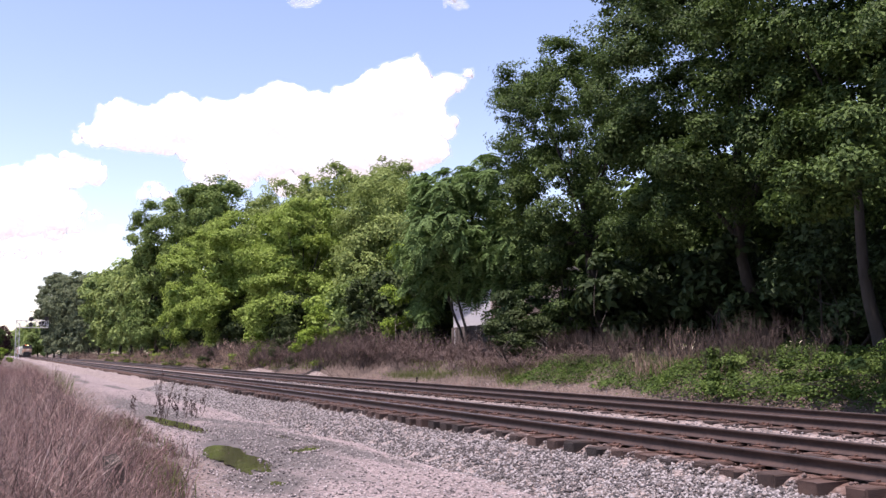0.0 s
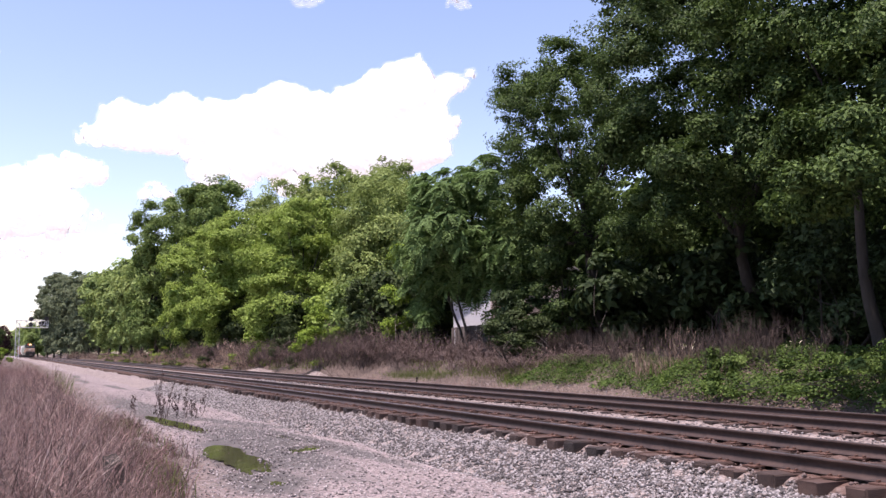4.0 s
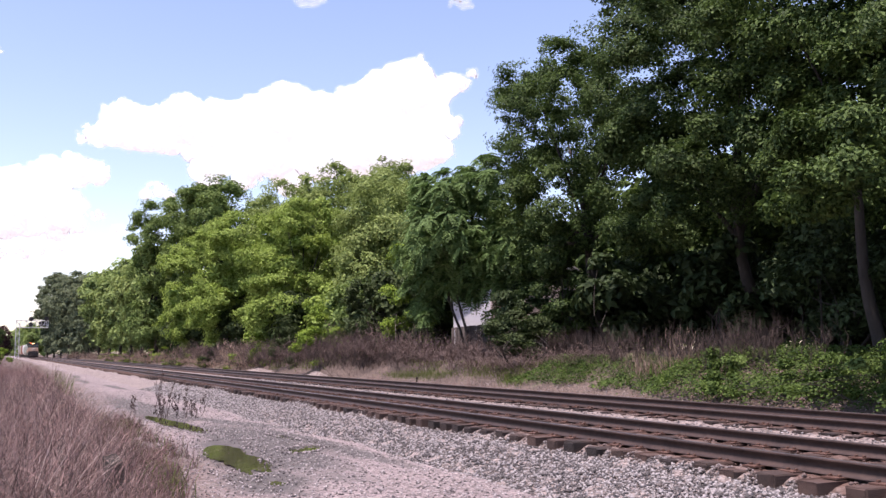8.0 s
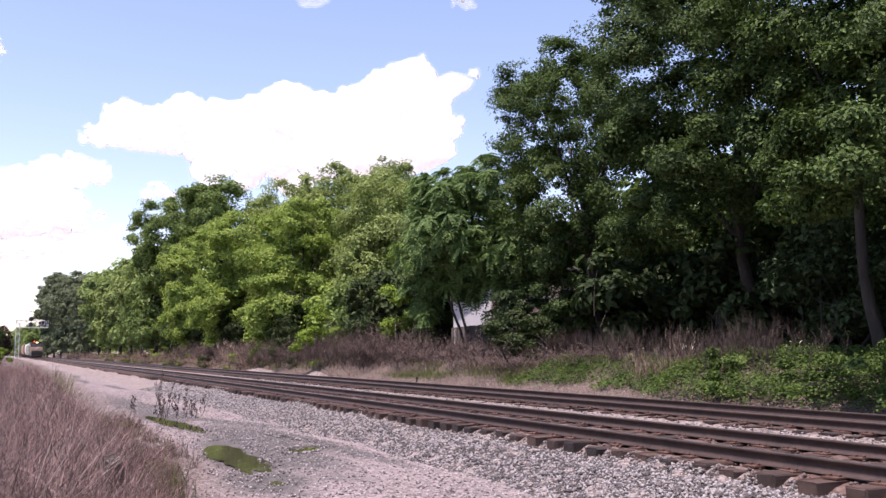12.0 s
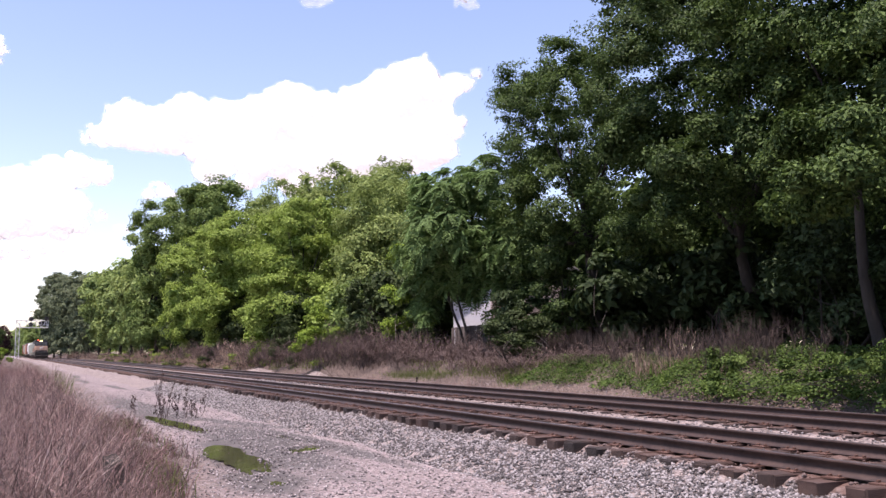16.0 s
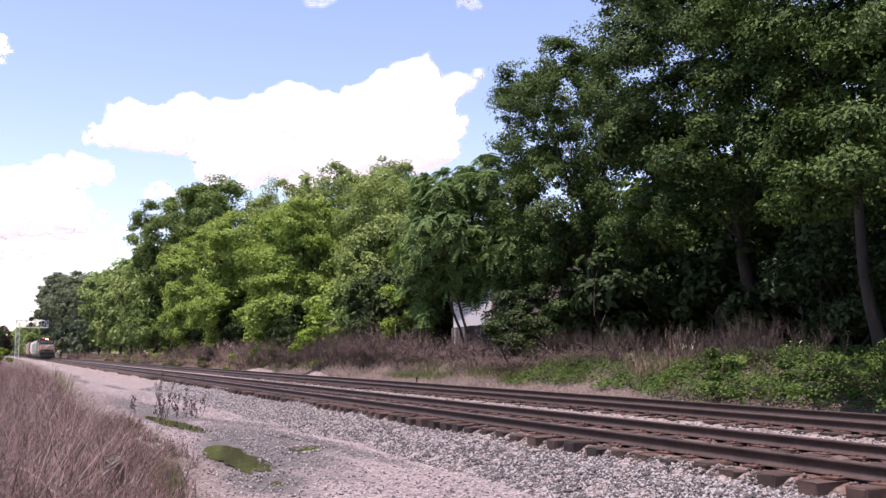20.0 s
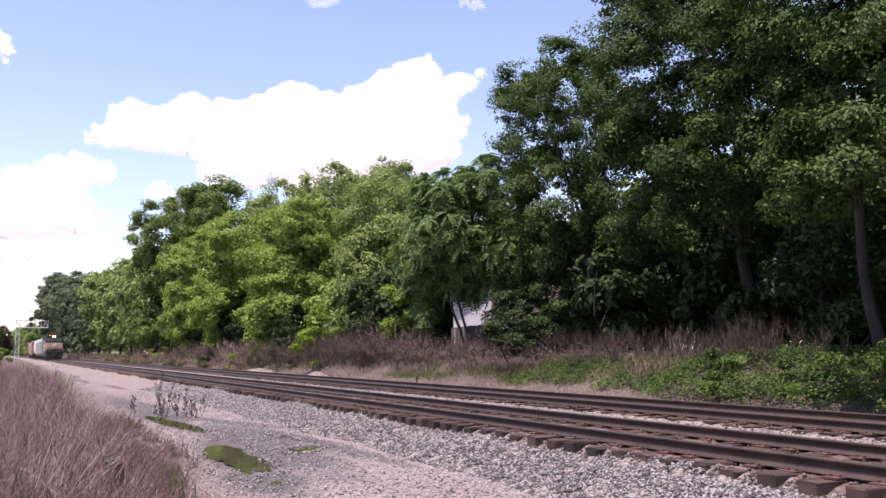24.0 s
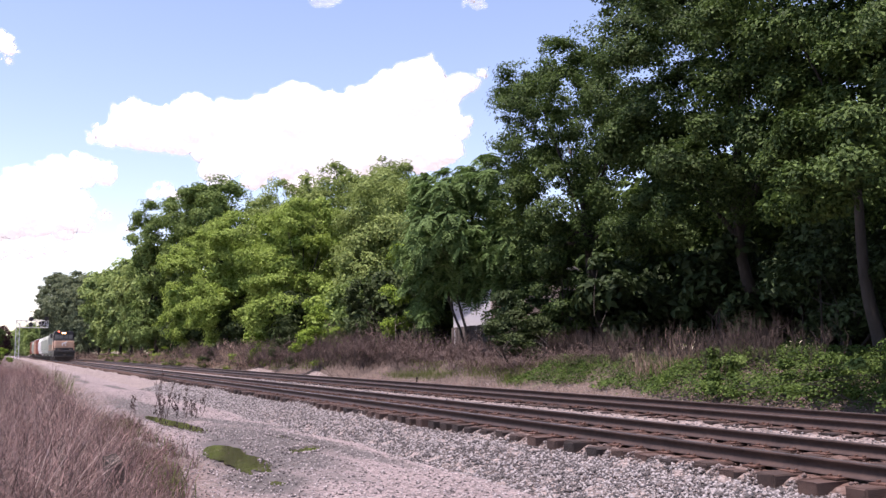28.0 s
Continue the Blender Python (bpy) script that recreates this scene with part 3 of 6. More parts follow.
def clump_leaves(p, d, per, radius, size, rng, tatter=0.0):
    """Sprays of leaves round clump centres, all facing much the same way; tatter leaves small ragged holes."""
    n = len(p)
    rad = radius * rng.uniform(0.65, 1.35, n)
    c = np.repeat(p, per, 0)
    e = unit(rng.normal(size=(n * per, 3)))
    rr = rng.uniform(0.2, 1.0, n * per) ** 0.7
    pos = c + e * (rr * np.repeat(rad, per))[:, None] * [1, 1, 0.65]
    nor = e * 0.4 + np.repeat(d, per, 0) * 0.8 + [0, 0, 0.4] + rng.normal(0, 0.36, (n * per, 3))
    if tatter:
        keep = np.array([noise.noise(Vector(q) * 1.7) for q in pos]) > tatter - 0.6
        pos, nor = pos[keep], nor[keep]
    return leaf_quads(pos, nor, size * rng.uniform(0.7, 1.35, len(pos)), rng)


def branch_paths(base, fork, targets, r0, rng, wob=0.25):
    """A trunk from the base to its fork and limbs curving on to the clumps."""
    paths, radii = [], []
    top = np.asarray(fork, float)
    t = np.linspace(0, 1, 9)[:, None]
    trunk = base + (top - base) * t + wob * np.sin(t * 5.0 + rng.random(3) * 6) * t * (1 - t) * 2
    paths.append(trunk)
    r = r0 * (1.0 - 0.55 * t[:, 0])
    r[0] *= 1.35
    radii.append(r)
    for q in targets:
        a = trunk[rng.integers(6, 9)]
        u = np.linspace(0, 1, 7)[:, None]
        mid = (a + q) / 2 + [0, 0, 0.12 * np.linalg.norm(q - a)] + rng.normal(0, 0.2, 3)
        paths.append(a * (1 - u) ** 2 + 2 * mid * u * (1 - u) + q * u ** 2)
        radii.append(r0 * rng.uniform(0.18, 0.36) * (1 - 0.9 * u[:, 0]))
    return paths, radii


def tree(name, at, blobs, leaf, label, clumps=300, per=90, radius=0.8, size=0.17, trunk=0.22, fork=0.4, seed=1, gap=0.2, limbs=26, stems=1, hollow=0.3, group="", category="tree", tatter=0.0, lean=(0.0, 0.0), lobes=0):
    """One broadleaf tree: tapered trunk with limbs, and a crown of many folded leaves in clumps."""
    rng = np.random.default_rng(seed)
    x, y = at
    base = np.array([x, y, float(ground_z(x, y)) - 0.05])
    ob = new(name, None)
    ob.matrix_basis = pose(*base)
    tagged(ob, label, category, group)
    if lobes:
        blobs = list(blobs)
        for bx, by, bz, rx, ry, rz in blobs[:]:
            for q in unit(rng.normal(size=(lobes, 3)) + [0, -0.2, 0.25]):
                k = rng.uniform(0.28, 0.5)
                blobs.append((bx + q[0] * rx * (1.08 - k), by + q[1] * ry * (1.08 - k), bz + q[2] * rz * (1.08 - k), rx * k, ry * k, rz * k * rng.uniform(0.8, 1.3)))
    p, d = crown_points(blobs, int(clumps * 1.35), rng, hollow, gap, radius * 1.6, share=1.0 if lobes else 0.62)
    radius = radius * 0.85
    P, R = [], []
    top = max(b[2] + b[5] for b in blobs)
    cx, cy = np.mean([b[0] for b in blobs]), np.mean([b[1] for b in blobs])
    for k in range(stems):
        off = np.array([0, 0, 0]) if stems == 1 else np.array([rng.normal(0, 0.5), rng.normal(0, 0.3), 0])
        f = np.array([cx * 0.4 + lean[0], cy * 0.4 + lean[1], top * fork]) + off * 3.0
        tg = p[rng.choice(len(p), min(limbs // stems, len(p)), False)]
        a, b = branch_paths(off, f, tg, trunk, rng)
        P += a
        R += b
    v, f = tubes(P, R, 7)
    pn("trunk", v, f, M_BARK, ob, "grey-brown bark", smooth=True)
    v, f = clump_leaves(p, d, per, radius, size, rng, tatter)
    pn("crown", v, f, leaf, ob)
    return ob


def ailanthus(name, at, blobs, leaf, label, fronds=900, length=0.75, seed=1, stems=3):
    """A tree of heaven: several dark stems and drooping feathered fronds in star-shaped tufts."""
    rng = np.random.default_rng(seed)
    x, y = at
    ob = new(name, None)
    ob.matrix_basis = pose(x, y, float(ground_z(x, y)) - 0.05)
    tagged(ob, label, "tree")
    tufts = fronds // 9
    p, d = crown_points(blobs, tufts, rng, 0.62, 0.0, 1.1, 6, 0.15)
    P, R = [], []
    for k in range(stems):
        off = np.array([0.3 * (k - (stems - 1) / 2), rng.normal(0, 0.15), 0])
        f = np.array([off[0] * 6.5, rng.normal(0, 0.9), max(b[2] for b in blobs) * rng.uniform(0.5, 0.7)])
        a, b = branch_paths(off, f, p[rng.choice(len(p), 16, False)], 0.085, rng, 0.6)
        P += a
        R += b
    v, f = tubes(P, R, 7)
    pn("trunk", v, f, M_BARK, ob, "slender dark stems", smooth=True)
    n = len(p) * 9
    c = np.repeat(p, 9, 0)
    a = np.tile(np.linspace(0, 2 * np.pi, 9, endpoint=False), len(p)) + rng.normal(0, 0.3, n)
    axis = unit(np.repeat(d, 9, 0) + [0, 0, 0.45])
    s1 = unit(np.cross(axis, [0.3, 0.2, 1.0]))
    out = s1 * np.cos(a)[:, None] + np.cross(axis, s1) * np.sin(a)[:, None] + axis * rng.uniform(0.1, 0.6, n)[:, None]
    out = unit(out)
    ln = length * rng.uniform(0.7, 1.25, n)
    V, F, o = [], [], 0
    for k in range(7):
        u = (k + 1.3) / 8
        pos = c + out * (ln * u)[:, None] - np.array([0, 0, 1.0]) * (0.62 * ln * u * u)[:, None]
        side = unit(np.cross(out, [0, 0, 1.0]))
        for sg in (-1, 1):
            w = 0.34 * ln * (1.0 - 0.45 * abs(u - 0.45))
            al = side * sg + out * 0.45 - [0, 0, 0.35]
            nor = np.cross(al, out) * sg
            nor = nor * np.sign(np.sum(nor * axis, 1, keepdims=True) + 1e-6) + axis * 0.9 + rng.normal(0, 0.15, (n, 3))
            v, f = leaf_quads(pos + unit(al) * (w * 0.5)[:, None], nor, w, rng, aspect=0.42, fold=0.05, along=al)
            V.append(v)
            F.append(f + o)
            o += len(v)
    pn("crown", np.concatenate(V), np.concatenate(F), leaf, ob)
    return ob


def bare_shrub(name, at, height, spread, seed, label, stems=36, group="", wood=None):
    """A dry thicket of thin bare brown stems with twigs."""
    rng = np.random.default_rng(seed)
    x, y = at
    ob = new(name, None)
    ob.matrix_basis = pose(x, y, float(ground_z(x, y)) - 0.04)
    tagged(ob, label, "shrub", group)
    P, R, Q = [], [], []
    for k in range(stems):
        a = rng.uniform(0, 6.28)
        b = np.array([rng.normal(0, spread * 0.35), rng.normal(0, spread * 0.22), 0])
        h = height * rng.uniform(0.5, 1.1)
        tip = b + [math.cos(a) * spread * 0.75 * rng.random(), math.sin(a) * spread * 0.5 * rng.random(), h * rng.uniform(0.6, 1.0)]
        u = np.linspace(0, 1, 5)[:, None]
        path = b + (tip - b) * u + np.array([rng.normal(0, 0.2), rng.normal(0, 0.15), 0.35 * rng.random()]) * np.sin(u * 3)
        P.append(path)
        R.append(0.0065 * rng.uniform(0.5, 1.3) * (1 - 0.75 * u[:, 0]))
        Q += [path[2], path[3], path[4]]
    v, f = tubes(P, R, 3)
    tagged(pn("stem_thicket", v, f, wood or M_TWIG, ob), kind="stuff")
    Q = np.repeat(np.array(Q), 9 if wood is None else 5, 0)
    ln = rng.normal(0, 0.42, (len(Q), 3))
    ln[:, 2] = np.abs(ln[:, 2])
    if wood is M_THICKET:
        ln[:, :2] *= 1.9
    v, f = blades(Q, rng.uniform(0.15, 0.5, len(Q)), ln, np.full(len(Q), 0.0045 if wood is None else 0.009 if wood is M_THICKET else 0.016), rng)
    tagged(pn("twig_mass", v, f, wood or M_TWIG, ob), kind="stuff")
    return ob


def ground_cover(name, x0, x1, q0, q1, count, size, leaf, label, seed, mound=0.35):
    """Low leafy cover creeping over the bank in mounds."""
    rng = np.random.default_rng(seed)
    x, q = rng.uniform(x0, x1, count), rng.uniform(q0, q1, count)
    nz = np.array([noise.noise(Vector((a * 0.55, b * 0.75, seed))) for a, b in zip(x, q)])
    edge = np.minimum(smooth01(0, 0.9, q - q0), smooth01(0, 0.9, np.minimum(x - x0, x1 - x) * 0.6))
    foot = q - np.interp(x, [-46, -30, -24, -21, -4], [17.3, 17.1, 17.4, 16.6, 16.4]) + 0.5 * nz
    keep = (nz + 0.9 * edge + rng.normal(0, 0.28, len(x)) > 0.42) & (foot + rng.normal(0, 0.2, len(x)) > 0)
    x, q, nz = x[keep], q[keep], nz[keep]
    y = q + bend(x)
    z = ground_z(x, y) + 0.04 + mound * np.clip(nz + 0.45, 0, 1.2) * rng.random(len(x)) ** 0.5
    nor = np.stack([rng.normal(0, 0.5, len(x)), rng.normal(-0.35, 0.5, len(x)), np.ones(len(x))], 1)
    v, f = leaf_quads(np.stack([x, y, z], 1), nor, size * rng.uniform(0.6, 1.4, len(x)), rng, aspect=0.8)
    return tagged(pn(name, v, f, leaf, None), label, "ground cover", kind="stuff")


def grass_patch(name, x0, x1, q0, q1, count, h, leaf, label, seed, width=0.012, thin=0.1):
    rng = np.random.default_rng(seed)
    x, q = rng.uniform(x0, x1, count), rng.uniform(q0, q1, count)
    nz = np.array([noise.noise(Vector((a * 0.4, b * 0.9, seed))) for a, b in zip(x, q)])
    edge = np.minimum(smooth01(0, 3.0, np.minimum(x - x0, x1 - x)), smooth01(0, 0.7, np.minimum(q - q0, q1 - q)))
    keep = nz + 0.9 * (edge - 1.0) + rng.normal(0, 0.25, len(x)) > -thin
    x, q = x[keep], q[keep]
    y = q + bend(x)
    ln = rng.normal(0, 0.3, (len(x), 3))
    ln[:, 2] = 0
    v, f = blades(np.stack([x, y, ground_z(x, y) - 0.02], 1), h * rng.uniform(0.4, 1.3, len(x)), ln, np.full(len(x), width), rng)
    return tagged(pn(name, v, f, leaf, None), label, "grass", kind="stuff")


def weed_edge(x):
    return np.interp(-x, [4, 6, 9, 11, 13, 15, 20, 25, 40, 60, 120], [0.5, 0.9, 1.3, 1.5, 1.6, 1.62, 1.65, 1.75, 1.9, 2.2, 3.0])


def build_weeds():
    """Tall dry grass filling the verge beside the road."""
    rng = np.random.default_rng(31)
    n = 56000
    x = -5.2 - 70 * rng.random(n) ** 2.2
    e = weed_edge(x)
    y = e - (e + 1.0 - 0.01 * x) * rng.random(n) ** 1.15 + rng.normal(0, 0.07, n)
    clump = np.array([noise.noise(Vector((a * 0.5, b * 1.1, 3.0))) for a, b in zip(x, y)])
    tuft = np.array([(noise.noise(Vector((a * 0.9, b * 1.6, 11.0))), noise.noise(Vector((a * 0.9, b * 1.6, 23.0)))) for a, b in zip(x, y)])
    h = (0.92 + 0.95 * clump) * rng.uniform(0.35, 1.3, n) * (0.3 + 0.7 * smooth01(-0.1, 1.1, e - y))
    ln = rng.normal(0, 1.0, (n, 3)) * rng.choice([0.28, 0.6, 1.15], n, p=[0.38, 0.38, 0.24])[:, None] + [0.08, -0.05, 0]
    ln[:, :2] += 1.3 * tuft
    ln[:, 2] = 0
    v, f = blades(np.stack([x, y, ground_z(x, y) - 0.03], 1), h, ln, rng.choice([0.0012, 0.002, 0.0036], n, p=[0.5, 0.38, 0.12]) * (1 + 0.02 * -x), rng, bends=3)
    tagged(pn("dry_grass", v, f, M_STRAW, None), "tall tangled dry reddish-brown grass on the verge", "dry grass", kind="stuff")
    m = 2600
    px = -5.4 - 26 * rng.random(m) ** 1.8
    pe = weed_edge(px)
    py = pe - (pe + 0.8) * rng.random(m)
    pl = rng.normal(0, 0.42, (m, 3))
    pl[:, 2] = 0
    pv, pf = blades(np.stack([px, py, ground_z(px, py) - 0.03], 1), rng.uniform(0.6, 1.3, m) * (0.4 + 0.6 * smooth01(0, 0.9, pe - py)), pl, rng.uniform(0.002, 0.0045, m), rng, bends=3)
    tagged(pn("bleached_stalks", pv, pf, M_PALESTRAW, None), "bleached pale stalks standing in the verge grass", "dry grass", kind="stuff")
    tips = v.reshape(n, 8, 3)[:, 6:].mean(1)
    pick = rng.choice(n, 13000, False)
    tp = np.repeat(tips[pick], 2, 0) + rng.normal(0, 0.035, (26000, 3))
    v, f = leaf_quads(tp, rng.normal(size=(26000, 3)), rng.uniform(0.012, 0.03, 26000), rng, aspect=0.3, fold=0.1)
    tagged(pn("seed_heads", v, f, M_STRAW, None), "fluffy dry seed heads over the verge grass", "dry grass", kind="stuff")
    n = 15000
    x = -5.5 - 34 * rng.random(n) ** 2
    e = weed_edge(x)
    y = e - (e + 0.8) * rng.random(n)
    ln = rng.normal(0, 0.95, (n, 3))
    ln[:, 2] = 0
    z = ground_z(x, y) + rng.uniform(0, 0.85, n) * (0.35 + 0.65 * smooth01(0, 0.9, e - y))
    for name, own, leaf, label in (("dry_grass_thatch", 0, M_TWIG, "fallen dark stalks matted in the verge grass"), ("dry_grass_tangle", 1, M_STRAW, "crossed and broken pinkish stalks tangled in the verge grass")):
        k = np.arange(n) % 2 == own
        v, f = blades(np.stack([x[k], y[k], z[k]], 1), rng.uniform(0.2, 0.55, int(k.sum())), ln[k], rng.uniform(0.0015, 0.0035, int(k.sum())), rng)
        tagged(pn(name, v, f, leaf, None), label, "dry grass", kind="stuff")


def build_low_weeds():
    """Short withered weeds thinning out on to the road."""
    rng = np.random.default_rng(37)
    n = 11000
    x = -10.3 - 13 * rng.random(n)
    y = weed_edge(x) - 0.2 + (0.6 + 0.55 * smooth01(-11.5, -14, x)) * rng.random(n) ** 1.4
    keep = np.array([noise.noise(Vector((a * 1.1, b * 2.0, 9.0))) for a, b in zip(x, y)]) > -0.22 + 0.25 * (y - weed_edge(x))
    x, y = x[keep], y[keep]
    ln = rng.normal(0, 0.6, (len(x), 3))
    ln[:, 2] = 0
    for name, part_of, leaf, label in (("low_weeds", 0.8, M_LOWWEED, "short withered brown weeds at the edge of the road"), ("low_green_weeds", 0.2, M_GRASS, "short green weeds at the edge of the road")):
        k = (np.arange(len(x)) % 10 < 9) == (part_of > 0.5)
        v, f = blades(np.stack([x[k], y[k], ground_z(x[k], y[k]) - 0.03], 1), rng.uniform(0.1, 0.42, int(k.sum())), ln[k], rng.uniform(0.003, 0.007, int(k.sum())), rng)
        tagged(pn(name, v, f, leaf, None), label, "weeds", kind="stuff")


def dock_plant(at, height, seed, lean=(0, 0)):
    """A withered weed: thin dark stalk with curled dark leaves."""
    rng = np.random.default_rng(seed)
    x, y = at
    ob = new("withered_weed", None)
    ob.matrix_basis = pose(x, y, float(ground_z(x, y)) - 0.03)
    tagged(ob, "withered weed with curled dark brown leaves on thin stalks", "weed", group="withered weeds by the road")
    P, R, pos = [], [], []
    for k in range(3):
        u = np.linspace(0, 1, 8)[:, None]
        tip = np.array([rng.normal(lean[0], 0.07), rng.normal(lean[1], 0.1), height * rng.uniform(0.6, 1.0)])
        path = np.array([rng.normal(0, 0.05), rng.normal(0, 0.05), 0]) * (1 - u) + tip * u + 0.04 * np.sin(u * 6 + k)
        P.append(path)
        R.append(0.008 * (1 - 0.6 * u[:, 0]))
        for j in range(15):
            q = rng.uniform(0.3, 1.0)
            i = min(int(q * 7), 6)
            pos.append(path[i] + (path[i + 1] - path[i]) * (q * 7 - i) + rng.normal(0, 0.025, 3))
    for p, r in zip(P, R):
        v, f = tubes([p], [r], 4)
        pn("stalk", v, f, M_DARKLEAF, ob)
    pos = np.array(pos)
    v, f = leaf_quads(pos, rng.normal(size=(len(pos), 3)), rng.uniform(0.03, 0.085, len(pos)), rng, aspect=0.5, fold=0.3, along=np.tile([0.2, 0.1, -1.0], (len(pos), 1)) + rng.normal(0, 0.4, (len(pos), 3)))
    tagged(pn("leaf_mass", v, f, M_DARKLEAF, ob), kind="stuff")


# ---- sky: drifting clouds, far off ----
RIGHT, FWD = Vector((0.4254, 0.9050, 0)), Vector((-0.9050, 0.4254, 0))


def cloud(name, puffs, label, seed, drift, far=2600.0, small=3, thin=False):
    """A heap cloud of rounded puffs (right, up, radius in metres, as seen far off), with finer puffs along its edges, slowly drifting."""
    rng = np.random.default_rng(seed)
    ob = new(name, None)
    tagged(ob, label, "cloud", group="fair-weather clouds")
    bm = bmesh.new()
    bmesh.ops.create_icosphere(bm, subdivisions=2, radius=1.0)
    bv = np.array([v.co for v in bm.verts])
    bf = np.array([[v.index for v in t.verts] for t in bm.faces])
    bm.free()
    right, up, fw = np.array(RIGHT), np.array([0, 0, 1.0]), np.array(FWD)
    for grow in ((-9.0, -4.0, 2.0) if thin else (-3.0, 0.0, 4.0)):
        rng = np.random.default_rng(seed)
        soft = thin or grow > -3.0
        V, F, o = [], [], 0
        for u, w, r in puffs:
            balls = [(u, w, rng.normal(0, 15), max(r + grow, 3.0))]
            for k in range(small * 4):
                a = rng.uniform(-0.4, 3.5)
                q = r * rng.uniform(0.08, 0.22) + 0.3 * grow + 2.0
                g = r * 0.97
                balls.append((u + math.cos(a) * (g - 0.5 * q + grow * 0.8), w + math.sin(a) * (g - 0.5 * q + grow * 0.8) * 0.9, rng.normal(0, 12), q))
            for bu, bw, d, br in balls:
                off = rng.random(3) * 50
                dis = np.array([noise.fractal(Vector(p * 1.6 + off), 1.0, 2.0, 4) for p in bv[::1]])
                p = bv * (br * (1 + 0.16 * dis))[:, None]
                V.append(right * (bu + p[:, :1]) + up * (bw + p[:, 1:2] * 0.92) + fw * (d + p[:, 2:3] * 0.6))
                F.append(bf + o)
                o += len(bv)
        body = pn("wisp_edge" if soft else "cloud_body", np.concatenate(V), np.concatenate(F), M_WISP if soft else M_CLOUD, ob, "thin soft cloud edge" if soft else "", smooth=True)
        tagged(body, kind="stuff")
        mod = body.modifiers.new("union", "REMESH")
        mod.mode, mod.voxel_size, mod.use_smooth_shade = "VOXEL", max(1.6, max(q[2] for q in puffs) * 0.03), True
        for size, share in ((38.0, 0.25), (9.0, 0.0)):
            tx = bpy.data.textures.new("billows", "CLOUDS")
            tx.noise_scale, tx.noise_depth = size, 5
            dm = body.modifiers.new("billows", "DISPLACE")
            dm.texture, dm.strength, dm.mid_level = tx, max(q[2] for q in puffs) * share or min(14.0 if soft else 9.0, 0.13 * max(q[2] for q in puffs)), 0.5
    CLOUDS.append((ob, Vector(EYE) + FWD * far, drift))
    return ob


CLOUDS, TRAIN, BIRDS = [], [], []


def sapling(x, y, h, seed):
    """A dead sapling: crooked pale stem with a few bare side twigs."""
    rng = np.random.default_rng(seed)
    ob = tagged(new("bare_sapling", None), "pale dead sapling with a crooked bare stem", "sapling", group="bare saplings on the bank")
    ob.matrix_basis = pose(x, y, float(ground_z(x, y)) - 0.05)
    u = np.linspace(0, 1, 9)[:, None]
    stem = np.hstack([0.12 * np.sin(u * 5 + seed) * u, 0.1 * np.cos(u * 4) * u, u * h])
    v, f = tubes([stem], [0.022 * (1 - 0.7 * u[:, 0])], 7)
    pn("stem", v, f, M_PALEBARK, ob, smooth=True)
    for k in range(6):
        a = stem[3 + k % 6]
        e = a + [rng.normal(0, 0.35), rng.normal(0, 0.3), rng.uniform(0.2, 0.6)]
        t = np.linspace(0, 1, 4)[:, None]
        v, f = tubes([a * (1 - t) + e * t + 0.03 * np.sin(t * 6)], [0.008 * (1 - 0.8 * t[:, 0])], 5)
        pn("twig", v, f, M_PALEBARK, ob)


def old_post(x, y, h):
    """A weathered square post, split at the top, leaning in the grass."""
    bm = bmesh.new()
    box(bm, (0, 0, h / 2), (0.15, 0.15, h), 0.012)
    for v in bm.verts:
        if v.co.z > h * 0.9:
            v.co.z += 0.05 * math.sin(v.co.x * 60) + 0.03 * math.sin(v.co.y * 45)
    ob = part("wooden_post", bm, M_BARK)
    ob.matrix_basis = pose(x, y, float(ground_z(x, y)) - 0.1, 3, -4, 20)
    tagged(ob, "weathered dark wooden post hidden in dry grass", "post")


def gravel_heap(x, q, r, seed):
    """A low spilled heap of pale gravel."""
    rng = np.random.default_rng(seed)
    n = 26
    a, b = np.meshgrid(np.linspace(-1, 1, n), np.linspace(-1, 1, n), indexing="ij")
    d = np.sqrt(a ** 2 + b ** 2)
    z = 0.42 * np.clip(1 - d, 0, 1) ** 0.8 * (1 + 0.15 * rng.normal(size=d.shape)) - 0.12 * (d > 0.97)
    v = np.stack([a * r * 1.7, b * r * 0.8, z], 2).reshape(-1, 3)
    i, j = np.meshgrid(np.arange(n - 1), np.arange(n - 1), indexing="ij")
    k = (i * n + j).ravel()
    ob = pn("gravel_heap", v, np.stack([k, k + n, k + n + 1, k + 1], 1), M_BALLAST, None)
    ob.matrix_basis = pose(x, q, float(ground_z(x, q)) - 0.03, 0, 0, 4)
    tagged(ob, "low heap of pale gravel beside the track", "gravel heap", group="gravel heaps")


# ---- train ----
M_BLACK = mat("black_paint", (0.012, 0.012, 0.013), (0.035, 0.034, 0.034), scale=1.5, rough=0.45, bump=0.05)
M_CREAM = mat("faded_tan_paint", (0.42, 0.255, 0.175), (0.58, 0.385, 0.27), scale=1.5, rough=0.5, bump=0.05)
M_GREYCAR = mat("grey_car_paint", (0.30, 0.33, 0.28), (0.46, 0.49, 0.42), scale=0.8, rough=0.7, bump=0.1)
M_WHITECAR = mat("white_car_paint", (0.62, 0.61, 0.60), (0.80, 0.79, 0.77), scale=0.8, rough=0.6, bump=0.1)
M_RUSTCAR = mat("oxide_red_paint", (0.17, 0.055, 0.035), (0.33, 0.11, 0.07), scale=0.8, rough=0.75, bump=0.1)
M_TANCAR = mat("tan_car_paint", (0.40, 0.24, 0.17), (0.56, 0.36, 0.26), scale=0.8, rough=0.75, bump=0.1)
